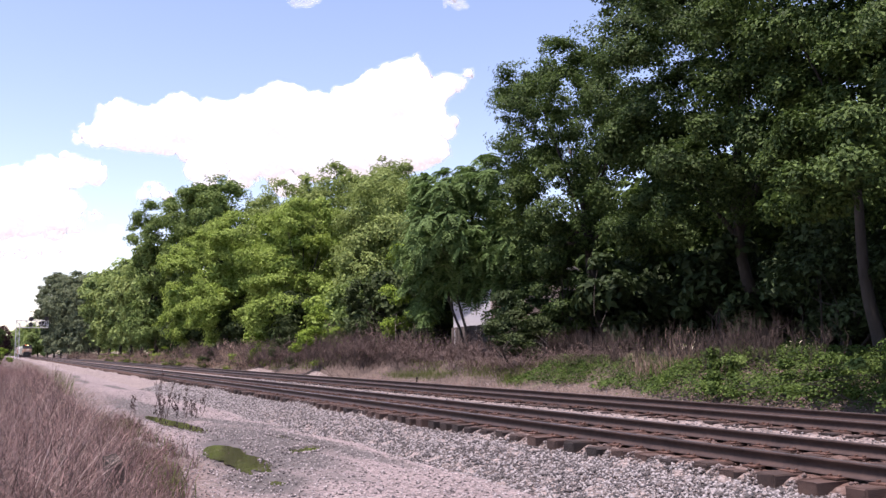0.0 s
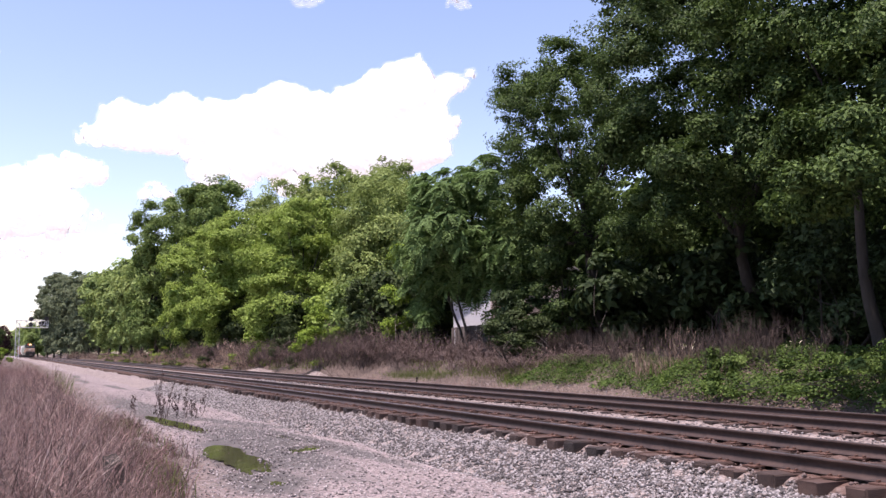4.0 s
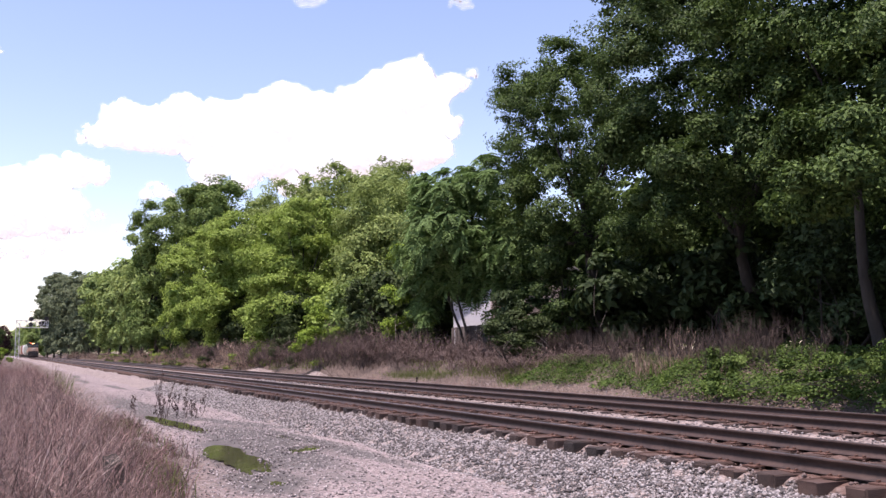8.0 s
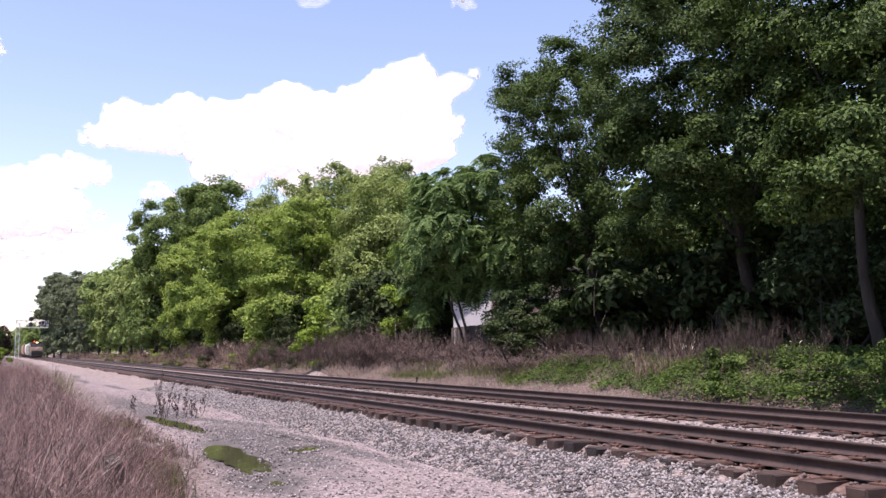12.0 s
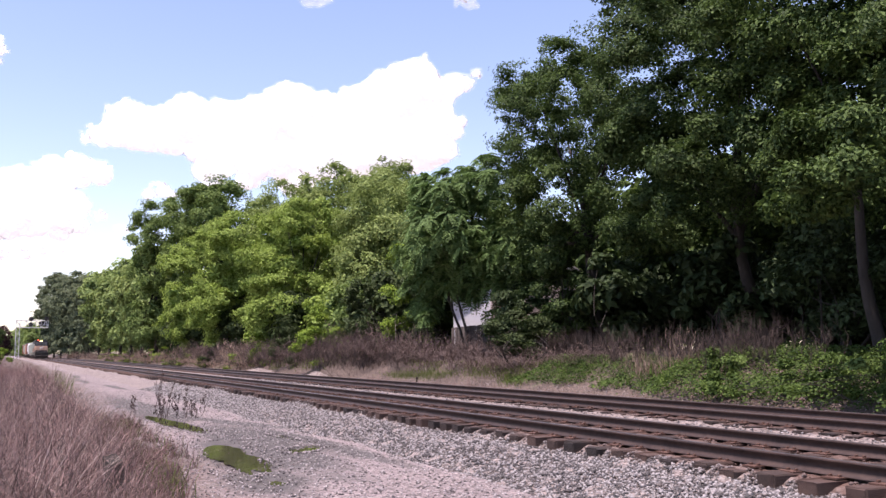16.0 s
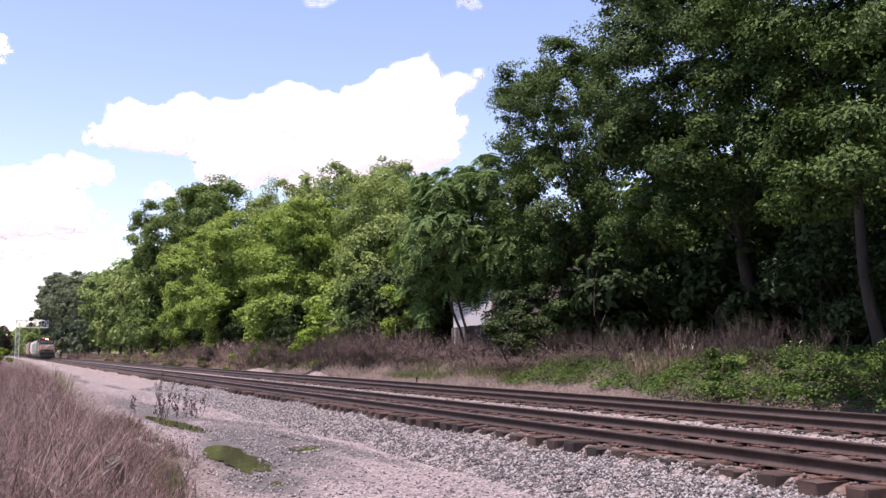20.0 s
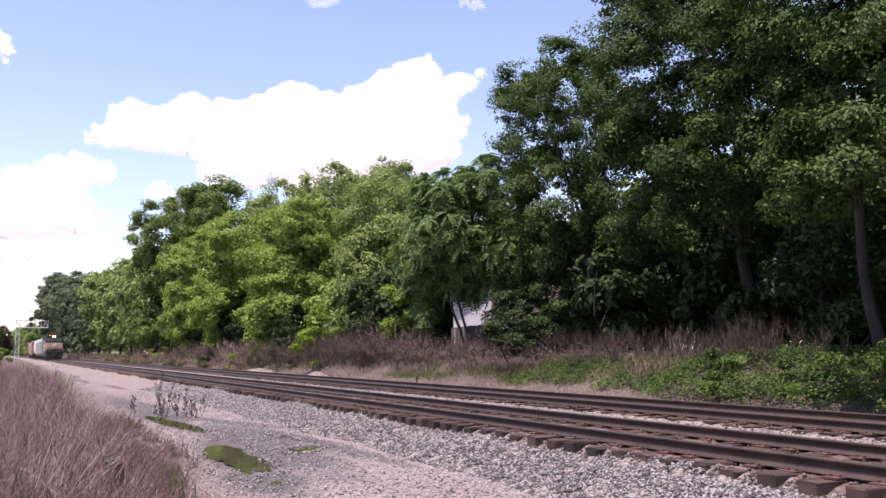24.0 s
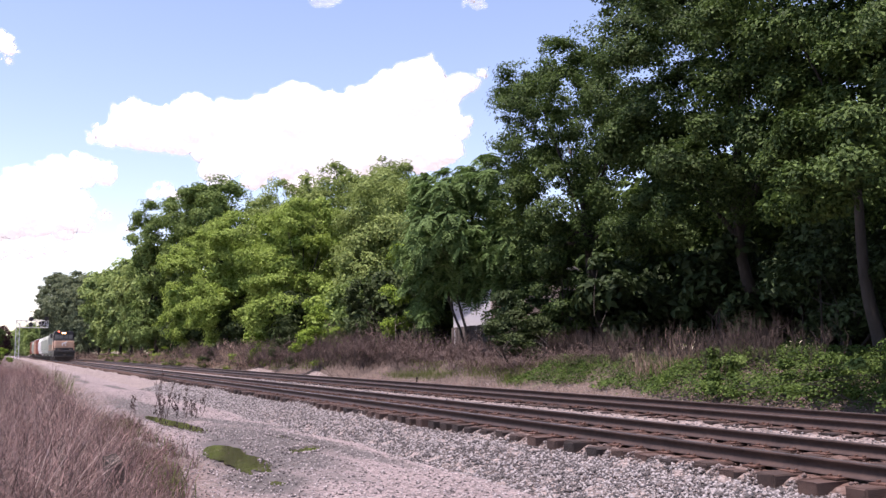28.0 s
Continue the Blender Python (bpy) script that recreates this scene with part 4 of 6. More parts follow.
M_STEEL = mat("wheel_steel", (0.05, 0.045, 0.04), (0.14, 0.12, 0.11), scale=4, rough=0.6, bump=0.2, metal=0.4)
# The sky's reflection is put into the grey base colour of the glass.
M_GLASS = mat("cab_glass", (0.10, 0.105, 0.11), (0.17, 0.175, 0.18), scale=2, rough=0.1, bump=0)
M_LAMP = glow("headlight", (1.0, 0.62, 0.22), 5.0)
M_REDLAMP = glow("red_marker", (1.0, 0.12, 0.06), 4.0)
M_GALV = mat("galvanised_steel", (0.42, 0.43, 0.45), (0.62, 0.63, 0.65), scale=2, rough=0.5, bump=0.05, metal=0.3)
M_DARKMETAL = mat("signal_black", (0.02, 0.02, 0.02), (0.05, 0.05, 0.05), scale=3, rough=0.7, bump=0.05)
SPEED, START, WHEEL_R = 8.2, -384.5, 0.51


def front_x(t):
    return START + SPEED * t


def wheelset(parent, x):
    """Two wheels on an axle; it turns on its truck."""
    bm = bmesh.new()
    cyl(bm, (0, -0.85, 0), (0, 0.85, 0), 0.09, n=12)
    for s in (-1, 1):
        cyl(bm, (0, s * 0.70, 0), (0, s * 0.82, 0), WHEEL_R, n=24)
        cyl(bm, (0, s * 0.66, 0), (0, s * 0.70, 0), WHEEL_R + 0.03, n=24)
        for k in range(4):
            a = k * math.pi / 2
            cyl(bm, (0.3 * math.cos(a), s * 0.82, 0.3 * math.sin(a)), (0.3 * math.cos(a), s * 0.835, 0.3 * math.sin(a)), 0.07, n=8)
    w = part("wheelset", bm, M_STEEL, parent, "steel wheels on their axle")
    TURNING.append((w, x))
    return w


TURNING = []


def truck(parent, x, axles):
    bm = bmesh.new()
    half = (axles[-1] - axles[0]) / 2 + 0.55
    for s in (-1, 1):
        box(bm, (x, s * 0.98, 0.62), (2 * half, 0.14, 0.26), 0.03)
        box(bm, (x, s * 0.98, 0.42), (half * 1.1, 0.12, 0.2), 0.03)
        for a in axles:
            box(bm, (x + a, s * 1.0, 0.52), (0.34, 0.16, 0.34), 0.03)
    box(bm, (x, 0, 0.68), (0.5, 1.9, 0.24), 0.02)
    part("truck_frame", bm, M_STEEL, parent)
    for a in axles:
        wheelset(parent, x + a)


def locomotive():
    """Six-axle road diesel: wide nose, cab, long hood, walkways with handrails, pilot plough. Front towards +x, x = 0 at the coupler."""
    ob = tagged(new("locomotive", None), "black diesel locomotive with a faded tan nose, headlight lit", "locomotive")
    bm = bmesh.new()
    box(bm, (-11.2, 0, 1.42), (21.4, 3.05, 0.34), 0.04)
    part("underframe", bm, M_BLACK, ob)
    bm = bmesh.new()
    box(bm, (-14.2, 0, 3.02), (14.2, 1.85, 2.9), 0.10)
    for k in range(9):
        for s in (-1, 1):
            box(bm, (-8.6 - k * 1.35, s * 0.94, 2.75), (1.15, 0.04, 1.7), 0.015)
    box(bm, (-19.2, 0, 4.15), (3.6, 2.9, 0.75), 0.18)
    box(bm, (-12.0, 0, 4.52), (2.4, 1.2, 0.24), 0.05)
    for k in range(3):
        cyl(bm, (-16.4 - k * 1.9, 0, 4.4), (-16.4 - k * 1.9, 0, 4.62), 0.62, n=20)
    part("long_hood", bm, M_BLACK, ob)
    bm = bmesh.new()
    box(bm, (-5.4, 0, 3.0), (2.9, 3.05, 2.85), 0.12)
    box(bm, (-5.4, 0, 4.5), (2.95, 2.7, 0.28), 0.12)
    cab = part("cab", bm, M_BLACK, ob)
    for y in (-1.02, -0.36, 0.36, 1.02):
        bm = bmesh.new()
        box(bm, (-3.93, y, 3.78), (0.05, 0.58, 0.62), 0.02)
        part("windshield", bm, M_GLASS, cab)
    for s in (-1, 1):
        for x in (-4.8, -5.9):
            bm = bmesh.new()
            box(bm, (x, s * 1.535, 3.72), (0.85, 0.04, 0.62), 0.015)
            part("side_window", bm, M_GLASS, cab)
    bm = bmesh.new()
    box(bm, (-2.75, 0, 2.42), (2.5, 2.75, 1.75), 0.16)
    nose = part("nose", bm, M_BLACK, ob)
    bm = bmesh.new()
    box(bm, (-2.7, 0, 2.55), (2.5, 2.8, 1.15), 0.12)
    box(bm, (-3.98, 0, 2.75), (0.1, 2.95, 0.8), 0.03)
    part("nose_band", bm, M_CREAM, nose, "faded tan band with a pale emblem")
    for s in (-1, 1):
        bm = bmesh.new()
        box(bm, (-5.4, s * 1.54, 2.35), (2.7, 0.03, 1.3), 0.005)
        part("side_band", bm, M_CREAM, cab, "faded tan side band")
    bm = bmesh.new()
    for y, z, w, h, a in ((-0.1, 2.72, 0.62, 0.22, 0.35), (0.28, 2.9, 0.3, 0.2, 0.7), (-0.32, 2.5, 0.16, 0.36, 0.3), (0.14, 2.5, 0.16, 0.34, -0.3)):
        box(bm, (-1.42, y, z), (0.04, w, h), 0.015, Matrix.Rotation(a, 4, "X"))
    part("nose_emblem", bm, M_WHITECAR, nose)
    bm = bmesh.new()
    box(bm, (-3.9, 0, 4.36), (0.16, 0.9, 0.36), 0.04)
    part("headlight_housing", bm, M_BLACK, cab)
    for y in (-0.17, 0.17):
        bm = bmesh.new()
        cyl(bm, (-3.83, y, 4.36), (-3.78, y, 4.36), 0.13, n=16)
        part("headlight", bm, M_LAMP, cab, "lit headlight")
    for y in (-0.95, 0.95):
        bm = bmesh.new()
        cyl(bm, (-0.62, y, 1.75), (-0.55, y, 1.75), 0.11, n=14)
        part("ditch_light", bm, M_GLASS, ob)
    bm = bmesh.new()
    box(bm, (-3.86, -0.75, 4.6), (0.12, 0.18, 0.14), 0.02)
    part("marker_lamp", bm, M_REDLAMP, cab, "red roof lamp")
    bm = bmesh.new()
    box(bm, (-0.95, 0, 1.15), (0.12, 2.95, 0.95), 0.03)
    box(bm, (-0.72, 0, 0.5), (0.35, 2.8, 0.55), 0.05, Matrix.Rotation(0.35, 4, "Y"))
    part("pilot_plough", bm, M_BLACK, ob)
    bm = bmesh.new()
    box(bm, (-0.45, 0, 0.9), (0.9, 0.28, 0.3), 0.05)
    part("coupler", bm, M_STEEL, ob)
    bm = bmesh.new()
    cyl(bm, (-8.0, 0, 0.85), (-14.2, 0, 0.85), 0.55, n=20)
    box(bm, (-11.1, 0, 0.95), (6.2, 2.5, 0.7), 0.15)
    part("fuel_tank", bm, M_BLACK, ob)
    bm = bmesh.new()
    for s in (-1, 1):
        for k in range(13):
            x = -1.2 - k * 1.68
            cyl(bm, (x, s * 1.48, 1.55), (x, s * 1.48, 2.6), 0.02, n=6)
        cyl(bm, (-1.2, s * 1.48, 2.6), (-21.4, s * 1.48, 2.6), 0.02, n=6)
    for y in (-1.3, -0.75, 0.75, 1.3):
        cyl(bm, (-0.95, y, 1.55), (-0.95, y, 2.55), 0.022, n=6)
    cyl(bm, (-0.95, -1.3, 2.55), (-0.95, 1.3, 2.55), 0.022, n=6)
    part("handrails", bm, M_CREAM, ob, "cream handrails")
    for s in (-1, 1):
        for x in (-1.2, -21.2):
            bm = bmesh.new()
            for k in range(4):
                box(bm, (x, s * 1.36, 0.4 + k * 0.3), (0.55, 0.3, 0.04))
            part("steps", bm, M_BLACK, ob)
    truck(ob, -5.2, (-2.0, 0.0, 2.0))
    truck(ob, -17.3, (-2.0, 0.0, 2.0))
    TRAIN.append((ob, 0.0))
    return ob


def hopper_car(behind, paint, label):
    """Covered hopper: curved ribbed sides, sloping ends, roof walk with hatches, discharge gates."""
    ob = tagged(new("hopper_car", None), label, "freight car", group="cars of the train")
    bm = bmesh.new()
    prof = [(-1.45, 1.25), (-1.6, 1.9), (-1.62, 3.6), (-1.45, 4.25), (-0.9, 4.55), (0.9, 4.55), (1.45, 4.25), (1.62, 3.6), (1.6, 1.9), (1.45, 1.25)]
    n = len(prof)
    rings = []
    for x, k in ((-1.9, 0.98), (-2.0, 1.0), (-15.0, 1.0), (-15.1, 0.98)):
        rings.append([bm.verts.new((x, y * k, z)) for y, z in prof])
    for a, b in zip(rings, rings[1:]):
        for k in range(n):
            bm.faces.new((a[k], a[(k + 1) % n], b[(k + 1) % n], b[k]))
    bm.faces.new(rings[0][::-1])
    bm.faces.new(rings[-1])
    bmesh.ops.recalc_face_normals(bm, faces=bm.faces)
    body = part("body", bm, paint, ob)
    for s in (-1, 1):
        for k in range(12):
            bm = bmesh.new()
            box(bm, (-2.5 - k * 1.09, s * 1.645, 2.75), (0.09, 0.09, 1.9), 0.01)
            part("rib", bm, paint, body)
    for x0, x1 in ((-0.9, -2.0), (-15.0, -16.1)):
        bm = bmesh.new()
        for y in (-1.4, 1.4):
            cyl(bm, (x0, y, 1.2), (x0, y, 4.0), 0.04, n=6)
            cyl(bm, (x1, y, 1.2), (x1, y, 4.2), 0.04, n=6)
        for k in range(7):
            cyl(bm, (x0, -1.4, 1.3 + k * 0.42), (x0, -0.9, 1.3 + k * 0.42), 0.02, n=5)
        box(bm, ((x0 + x1) / 2, 0, 1.2), (abs(x0 - x1), 2.8, 0.18), 0.02)
        part("end_platform", bm, paint, ob)
    bm = bmesh.new()
    box(bm, (-8.5, 0, 4.66), (13.6, 0.7, 0.06))
    for k in range(5):
        cyl(bm, (-3.4 - k * 2.55, 0, 4.55), (-3.4 - k * 2.55, 0, 4.78), 0.4, n=14)
    part("roof_walk", bm, M_GALV, ob)
    bm = bmesh.new()
    for k in range(3):
        for q, (w, z) in enumerate(((2.6, 1.1), (1.7, 0.8), (0.9, 0.5))):
            box(bm, (-5.2 - k * 3.3, 0, z), (w, 2.2 - 0.4 * q, 0.32), 0.03)
    part("discharge_gates", bm, paint, ob)
    for x in (-0.4, -16.6):
        bm = bmesh.new()
        box(bm, (x, 0, 0.9), (0.8, 0.26, 0.26), 0.04)
        part("coupler", bm, M_STEEL, ob)
    truck(ob, -2.6, (-0.89, 0.89))
    truck(ob, -14.4, (-0.89, 0.89))
    TRAIN.append((ob, behind))


def box_car(behind, paint, label):
    """Boxcar with ribbed sides, sliding door, ladders and a peaked roof."""
    ob = tagged(new("box_car", None), label, "freight car", group="cars of the train")
    bm = bmesh.new()
    box(bm, (-8.5, 0, 2.75), (15.4, 3.05, 3.3), 0.04)
    body = part("body", bm, paint, ob)
    bm = bmesh.new()
    for k in range(14):
        box(bm, (-1.35 - k * 1.1, 0, 4.45), (1.0, 3.1, 0.14), 0.04)
    part("roof", bm, M_GALV, ob)
    for s in (-1, 1):
        for k in range(14):
            if k not in (6, 7):
                bm = bmesh.new()
                box(bm, (-1.4 - k * 1.09, s * 1.56, 2.7), (0.1, 0.1, 3.1), 0.01)
                part("rib", bm, paint, body)
        bm = bmesh.new()
        box(bm, (-8.5, s * 1.57, 2.6), (2.6, 0.08, 2.9), 0.02)
        for k in range(5):
            box(bm, (-8.5, s * 1.62, 1.5 + k * 0.55), (2.5, 0.05, 0.1), 0.01)
        part("sliding_door", bm, paint, ob)
        bm = bmesh.new()
        for k in range(8):
            cyl(bm, (-0.95, s * 1.6, 1.0 + k * 0.42), (-1.4, s * 1.6, 1.0 + k * 0.42), 0.025, n=6)
        part("ladder", bm, M_GALV, ob)
    for x in (-0.4, -16.6):
        bm = bmesh.new()
        box(bm, (x, 0, 0.9), (0.8, 0.26, 0.26), 0.04)
        part("coupler", bm, M_STEEL, ob)
    bm = bmesh.new()
    box(bm, (-8.5, 0, 1.0), (13.0, 0.7, 0.3), 0.03)
    part("centre_sill", bm, M_STEEL, ob)
    truck(ob, -2.6, (-0.89, 0.89))
    truck(ob, -14.4, (-0.89, 0.89))
    TRAIN.append((ob, behind))


def build_train():
    locomotive()
    d = 22.6
    hop, bx = hopper_car, box_car
    for make, paint, label in ((hop, M_GREYCAR, "weathered grey covered hopper car"), (hop, M_GREYCAR, "weathered grey covered hopper car"),
                               (hop, M_WHITECAR, "clean white covered hopper car"), (bx, M_RUSTCAR, "oxide-red steel boxcar with tall ribbed sides"),
                               (bx, M_TANCAR, "faded tan steel boxcar with tall ribbed sides"), (hop, M_GREYCAR, "weathered grey covered hopper car"), (bx, M_RUSTCAR, "oxide-red steel boxcar with tall ribbed sides")):
        make(d, paint, label)
        d += 17.2


# ---- signal bridge ----
def signal_bridge(x, y0, y1, z0, z1):
    """Cantilever signal bridge: lattice mast, lattice boom over both tracks, signal heads with hoods, walkway rail."""
    ob = tagged(new("signal_bridge", None), "galvanised lattice signal bridge with black signal heads over the tracks", "signal bridge")
    ob.matrix_basis = pose(x, 0, 0)
    w = 1.1
    bm = bmesh.new()
    for sx in (-w / 2, w / 2):
        for sy in (0, w):
            cyl(bm, (sx, y0 + sy, 0.0), (sx, y0 + sy, z1), 0.11, n=8)
    k, z = 0, 0.2
    while z < z1 - 1.2:
        for sx in (-w / 2, w / 2):
            cyl(bm, (sx, y0 + (k % 2) * w, z), (sx, y0 + ((k + 1) % 2) * w, z + 1.2), 0.06, n=6)
        for sy in (0, w):
            cyl(bm, (-w / 2 if k % 2 else w / 2, y0 + sy, z), (w / 2 if k % 2 else -w / 2, y0 + sy, z + 1.2), 0.06, n=6)
        z, k = z + 1.2, k + 1
    part("mast", bm, M_GALV, ob)
    bm = bmesh.new()
    for sx in (-w / 2, w / 2):
        for z in (z0, z1):
            cyl(bm, (sx, y0, z), (sx, y1, z), 0.12, n=8)
    y, k = y0, 0
    while y < y1 - 0.2:
        e = min(y + 1.5, y1)
        for sx in (-w / 2, w / 2):
            cyl(bm, (sx, y, z0 if k % 2 else z1), (sx, e, z1 if k % 2 else z0), 0.07, n=6)
            cyl(bm, (sx, e, z0), (sx, e, z1), 0.07, n=6)
        y, k = e, k + 1
    part("boom", bm, M_GALV, ob)
    bm = bmesh.new()
    box(bm, (w / 2 + 0.4, (y0 + y1) / 2, z0), (0.8, y1 - y0, 0.06))
    for k in range(9):
        q = y0 + (y1 - y0) * k / 8
        cyl(bm, (w / 2 + 0.8, q, z0), (w / 2 + 0.8, q, z0 + 1.1), 0.03, n=6)
    cyl(bm, (w / 2 + 0.8, y0, z0 + 1.1), (w / 2 + 0.8, y1, z0 + 1.1), 0.03, n=6)
    part("walkway", bm, M_GALV, ob)
    for y, zs in ((6.35, (z1 + 0.45,)), (6.35, (z0 + 1.0,)), (11.0, (z1 + 0.6,))):
        for z in zs:
            bm = bmesh.new()
            cyl(bm, (1.0, y, z), (1.12, y, z), 0.72, n=20)
            cyl(bm, (0.6, y, z), (1.0, y, z), 0.3, n=12)
            cyl(bm, (0.9, y, z - 0.9), (0.9, y, z + 0.9), 0.05, n=6)
            head = part("signal_head", bm, M_DARKMETAL, ob, "round black signal head")
            bm = bmesh.new()
            cyl(bm, (1.13, y, z + 0.12), (1.45, y, z + 0.08), 0.17, 0.15, n=12)
            part("hood", bm, M_DARKMETAL, head)
    bm = bmesh.new()
    box(bm, (0.2, y1 - 1.6, (z0 + z1) / 2), (0.5, 2.6, (z1 - z0) * 0.7), 0.05)
    part("equipment_box", bm, M_DARKMETAL, ob)


# ---- houses behind the fence ----
M_SIDING = mat("white_siding", (0.68, 0.70, 0.74), (0.82, 0.83, 0.85), scale=1.0, rough=0.6, bump=0.05)
M_PINKWALL = mat("beige_siding", (0.44, 0.36, 0.33), (0.56, 0.48, 0.44), scale=1.0, rough=0.7, bump=0.05)
M_ROOF = mat("asphalt_shingle", (0.09, 0.085, 0.085), (0.2, 0.19, 0.185), scale=6, rough=0.95, bump=0.5)
M_FENCE = mat("weathered_fence", (0.06, 0.052, 0.05), (0.15, 0.13, 0.125), scale=4, rough=0.9, bump=0.4, stretch=(3, 3, 0.4), obj_random=0.5)


def house(x, y, w, d, h, wall, label, turn=0.0, windows=False):
    ob = tagged(new("house", None), label, "house")
    ob.matrix_basis = pose(x, y, float(ground_z(x, y)) - 0.05, 0, 0, turn)
    bm = bmesh.new()
    box(bm, (0, 0, h / 2), (w, d, h), 0.02)
    rise = w * 0.32
    v = [bm.verts.new(p) for p in ((-w / 2, -d / 2, h), (w / 2, -d / 2, h), (0, -d / 2, h + rise), (-w / 2, d / 2, h), (w / 2, d / 2, h), (0, d / 2, h + rise))]
    for f in ((0, 1, 2), (5, 4, 3), (0, 2, 5, 3), (1, 4, 5, 2)):
        bm.faces.new([v[k] for k in f])
    body = part("wall", bm, wall, ob)
    for k in range(int(h / 0.2)):
        bm = bmesh.new()
        box(bm, (0, -d / 2 - 0.012, 0.12 + 0.2 * k), (w + 0.02, 0.024, 0.17), 0.006)
        part("clapboard", bm, wall, body)
    for s in (-1, 1):
        bm = bmesh.new()
        a = math.atan2(rise, w / 2)
        ln = math.hypot(rise, w / 2) + 0.4
        box(bm, (s * (w / 4 + 0.1), 0, h + rise / 2 + 0.02), (ln, d + 0.6, 0.12), 0.02, Matrix.Rotation(s * a, 4, "Y"))
        part("roof", bm, M_ROOF, ob)
    for xx in (-w * 0.25, w * 0.25) if windows else ():
        bm = bmesh.new()
        box(bm, (xx, -d / 2 - 0.02, h * 0.55), (1.0, 0.1, 1.3), 0.02)
        win = part("window", bm, M_WHITECAR, ob)
        bm = bmesh.new()
        box(bm, (xx, -d / 2 - 0.06, h * 0.55), (0.8, 0.04, 1.1), 0.01)
        part("pane", bm, M_GLASS, win)


def fence(x0, x1, y, h):
    ob = tagged(new("fence", None), "weathered grey board fence at the edge of the yards", "fence")
    bm = bmesh.new()
    box(bm, (0, 0, h / 2), (0.14, 0.022, h), 0.005)
    me = bpy.data.meshes.new("board")
    bm.to_mesh(me)
    bm.free()
    me.materials.append(M_FENCE)
    rng = np.random.default_rng(3)
    n = int((x1 - x0) / 0.15)
    for k in range(n):
        x = x0 + 0.15 * k
        b = new("board", me)
        b.parent = ob
        b.matrix_basis = pose(x, y + rng.normal(0, 0.008), float(ground_z(x, y)) - 0.05 + rng.normal(0, 0.012), 0, rng.normal(0, 0.5), 0)
    for z in (0.4, 1.4):
        bm = bmesh.new()
        box(bm, ((x0 + x1) / 2, y + 0.05, float(ground_z((x0 + x1) / 2, y)) + z), (x1 - x0, 0.05, 0.09), 0.005)
        part("rail", bm, M_FENCE, ob)


# ---- bird ----
def bird(name, size):
    """Small dark bird: body, tail and two wings that beat."""
    ob = tagged(new(name, None), "small dark bird in flight", "bird", group="birds")
    bm = bmesh.new()
    bmesh.ops.create_icosphere(bm, subdivisions=2, radius=1.0, matrix=Matrix.Diagonal((0.5 * size, 0.13 * size, 0.12 * size, 1)))
    bmesh.ops.create_icosphere(bm, subdivisions=2, radius=0.11 * size, matrix=Matrix.Translation((0.5 * size, 0, 0.04 * size)))
    cyl(bm, (0.58 * size, 0, 0.03 * size), (0.7 * size, 0, 0.02 * size), 0.03 * size, 0.004 * size, n=6)
    part("body", bm, M_DARKMETAL, ob, smooth=True)
    bm = bmesh.new()
    box(bm, (-0.6 * size, 0, 0), (0.45 * size, 0.16 * size, 0.02 * size), 0.004 * size)
    part("tail", bm, M_DARKMETAL, ob)
    wings = []
    for s in (-1, 1):
        bm = bmesh.new()
        pts = [(0.22, 0.05), (0.3, 0.5), (0.05, 1.0), (-0.05, 0.55), (-0.22, 0.08)]
        lo = [bm.verts.new((a * size, s * b * size, -0.008 * size)) for a, b in pts]
        hi = [bm.verts.new((a * size, s * b * size, 0.008 * size)) for a, b in pts]
        bm.faces.new(lo)
        bm.faces.new(hi[::-1])
        for k in range(5):
            bm.faces.new((lo[k], hi[k], hi[(k + 1) % 5], lo[(k + 1) % 5]))
        bmesh.ops.recalc_face_normals(bm, faces=bm.faces)
        wings.append((part("wing", bm, M_DARKMETAL, ob), s))
    return ob, wings
BIG_CLOUD = [(-1050, 612, 16), (-1010, 630, 40), (-935, 672, 65), (-854, 640, 71), (-749, 663, 78), (-652, 643, 94), (-556, 656, 97), (-459, 672, 107), (-362, 653, 110), (-265, 667, 107), (-184, 708, 107), (-111, 744, 94), (-90, 798, 34), (-74, 836, 15), (-64, 708, 72), (16, 760, 40), (-22, 742, 48), (50, 775, 24), (76, 790, 14), (-8, 642, 52), (-26, 570, 48), (-103, 595, 97), (-233, 570, 89), (-362, 554, 81), (-491, 554, 73), (-620, 575, 58), (-733, 591, 49), (-903, 622, 49), (-572, 497, 42), (-685, 484, 32), (-960, 620, 36), (-800, 602, 48), (-690, 596, 54), (-640, 548, 50), (-560, 522, 50), (-700, 520, 40), (-450, 500, 60), (-70, 560, 56), (34, 652, 16)]
LEFT_CLOUD = [(-1234, 478, 65), (-1137, 494, 71), (-1056, 522, 52), (-1000, 514, 39), (-1169, 416, 78), (-1089, 416, 62), (-1234, 384, 70), (-1121, 362, 42), (-1056, 362, 26), (-1331, 400, 97), (-1428, 433, 97), (-1180, 372, 52), (-1100, 384, 46)]
LOW_CLOUD = [(-1202, 283, 19), (-1137, 288, 15), (-1266, 280, 21), (-1331, 284, 26), (-1089, 290, 9)]
SMALL_A = [(-426, 1029, 26), (-394, 1032, 29), (-370, 1038, 23)]
SMALL_B = [(26, 1016, 19), (50, 1013, 18), (68, 1006, 11)]
SMALL_C = [(-854, 449, 19), (-822, 465, 23), (-790, 446, 16)]
SMALL_D = [(-988, 392, 13), (-1008, 387, 10)]
SMALL_E = [(-935, 350, 13), (-919, 347, 10)]
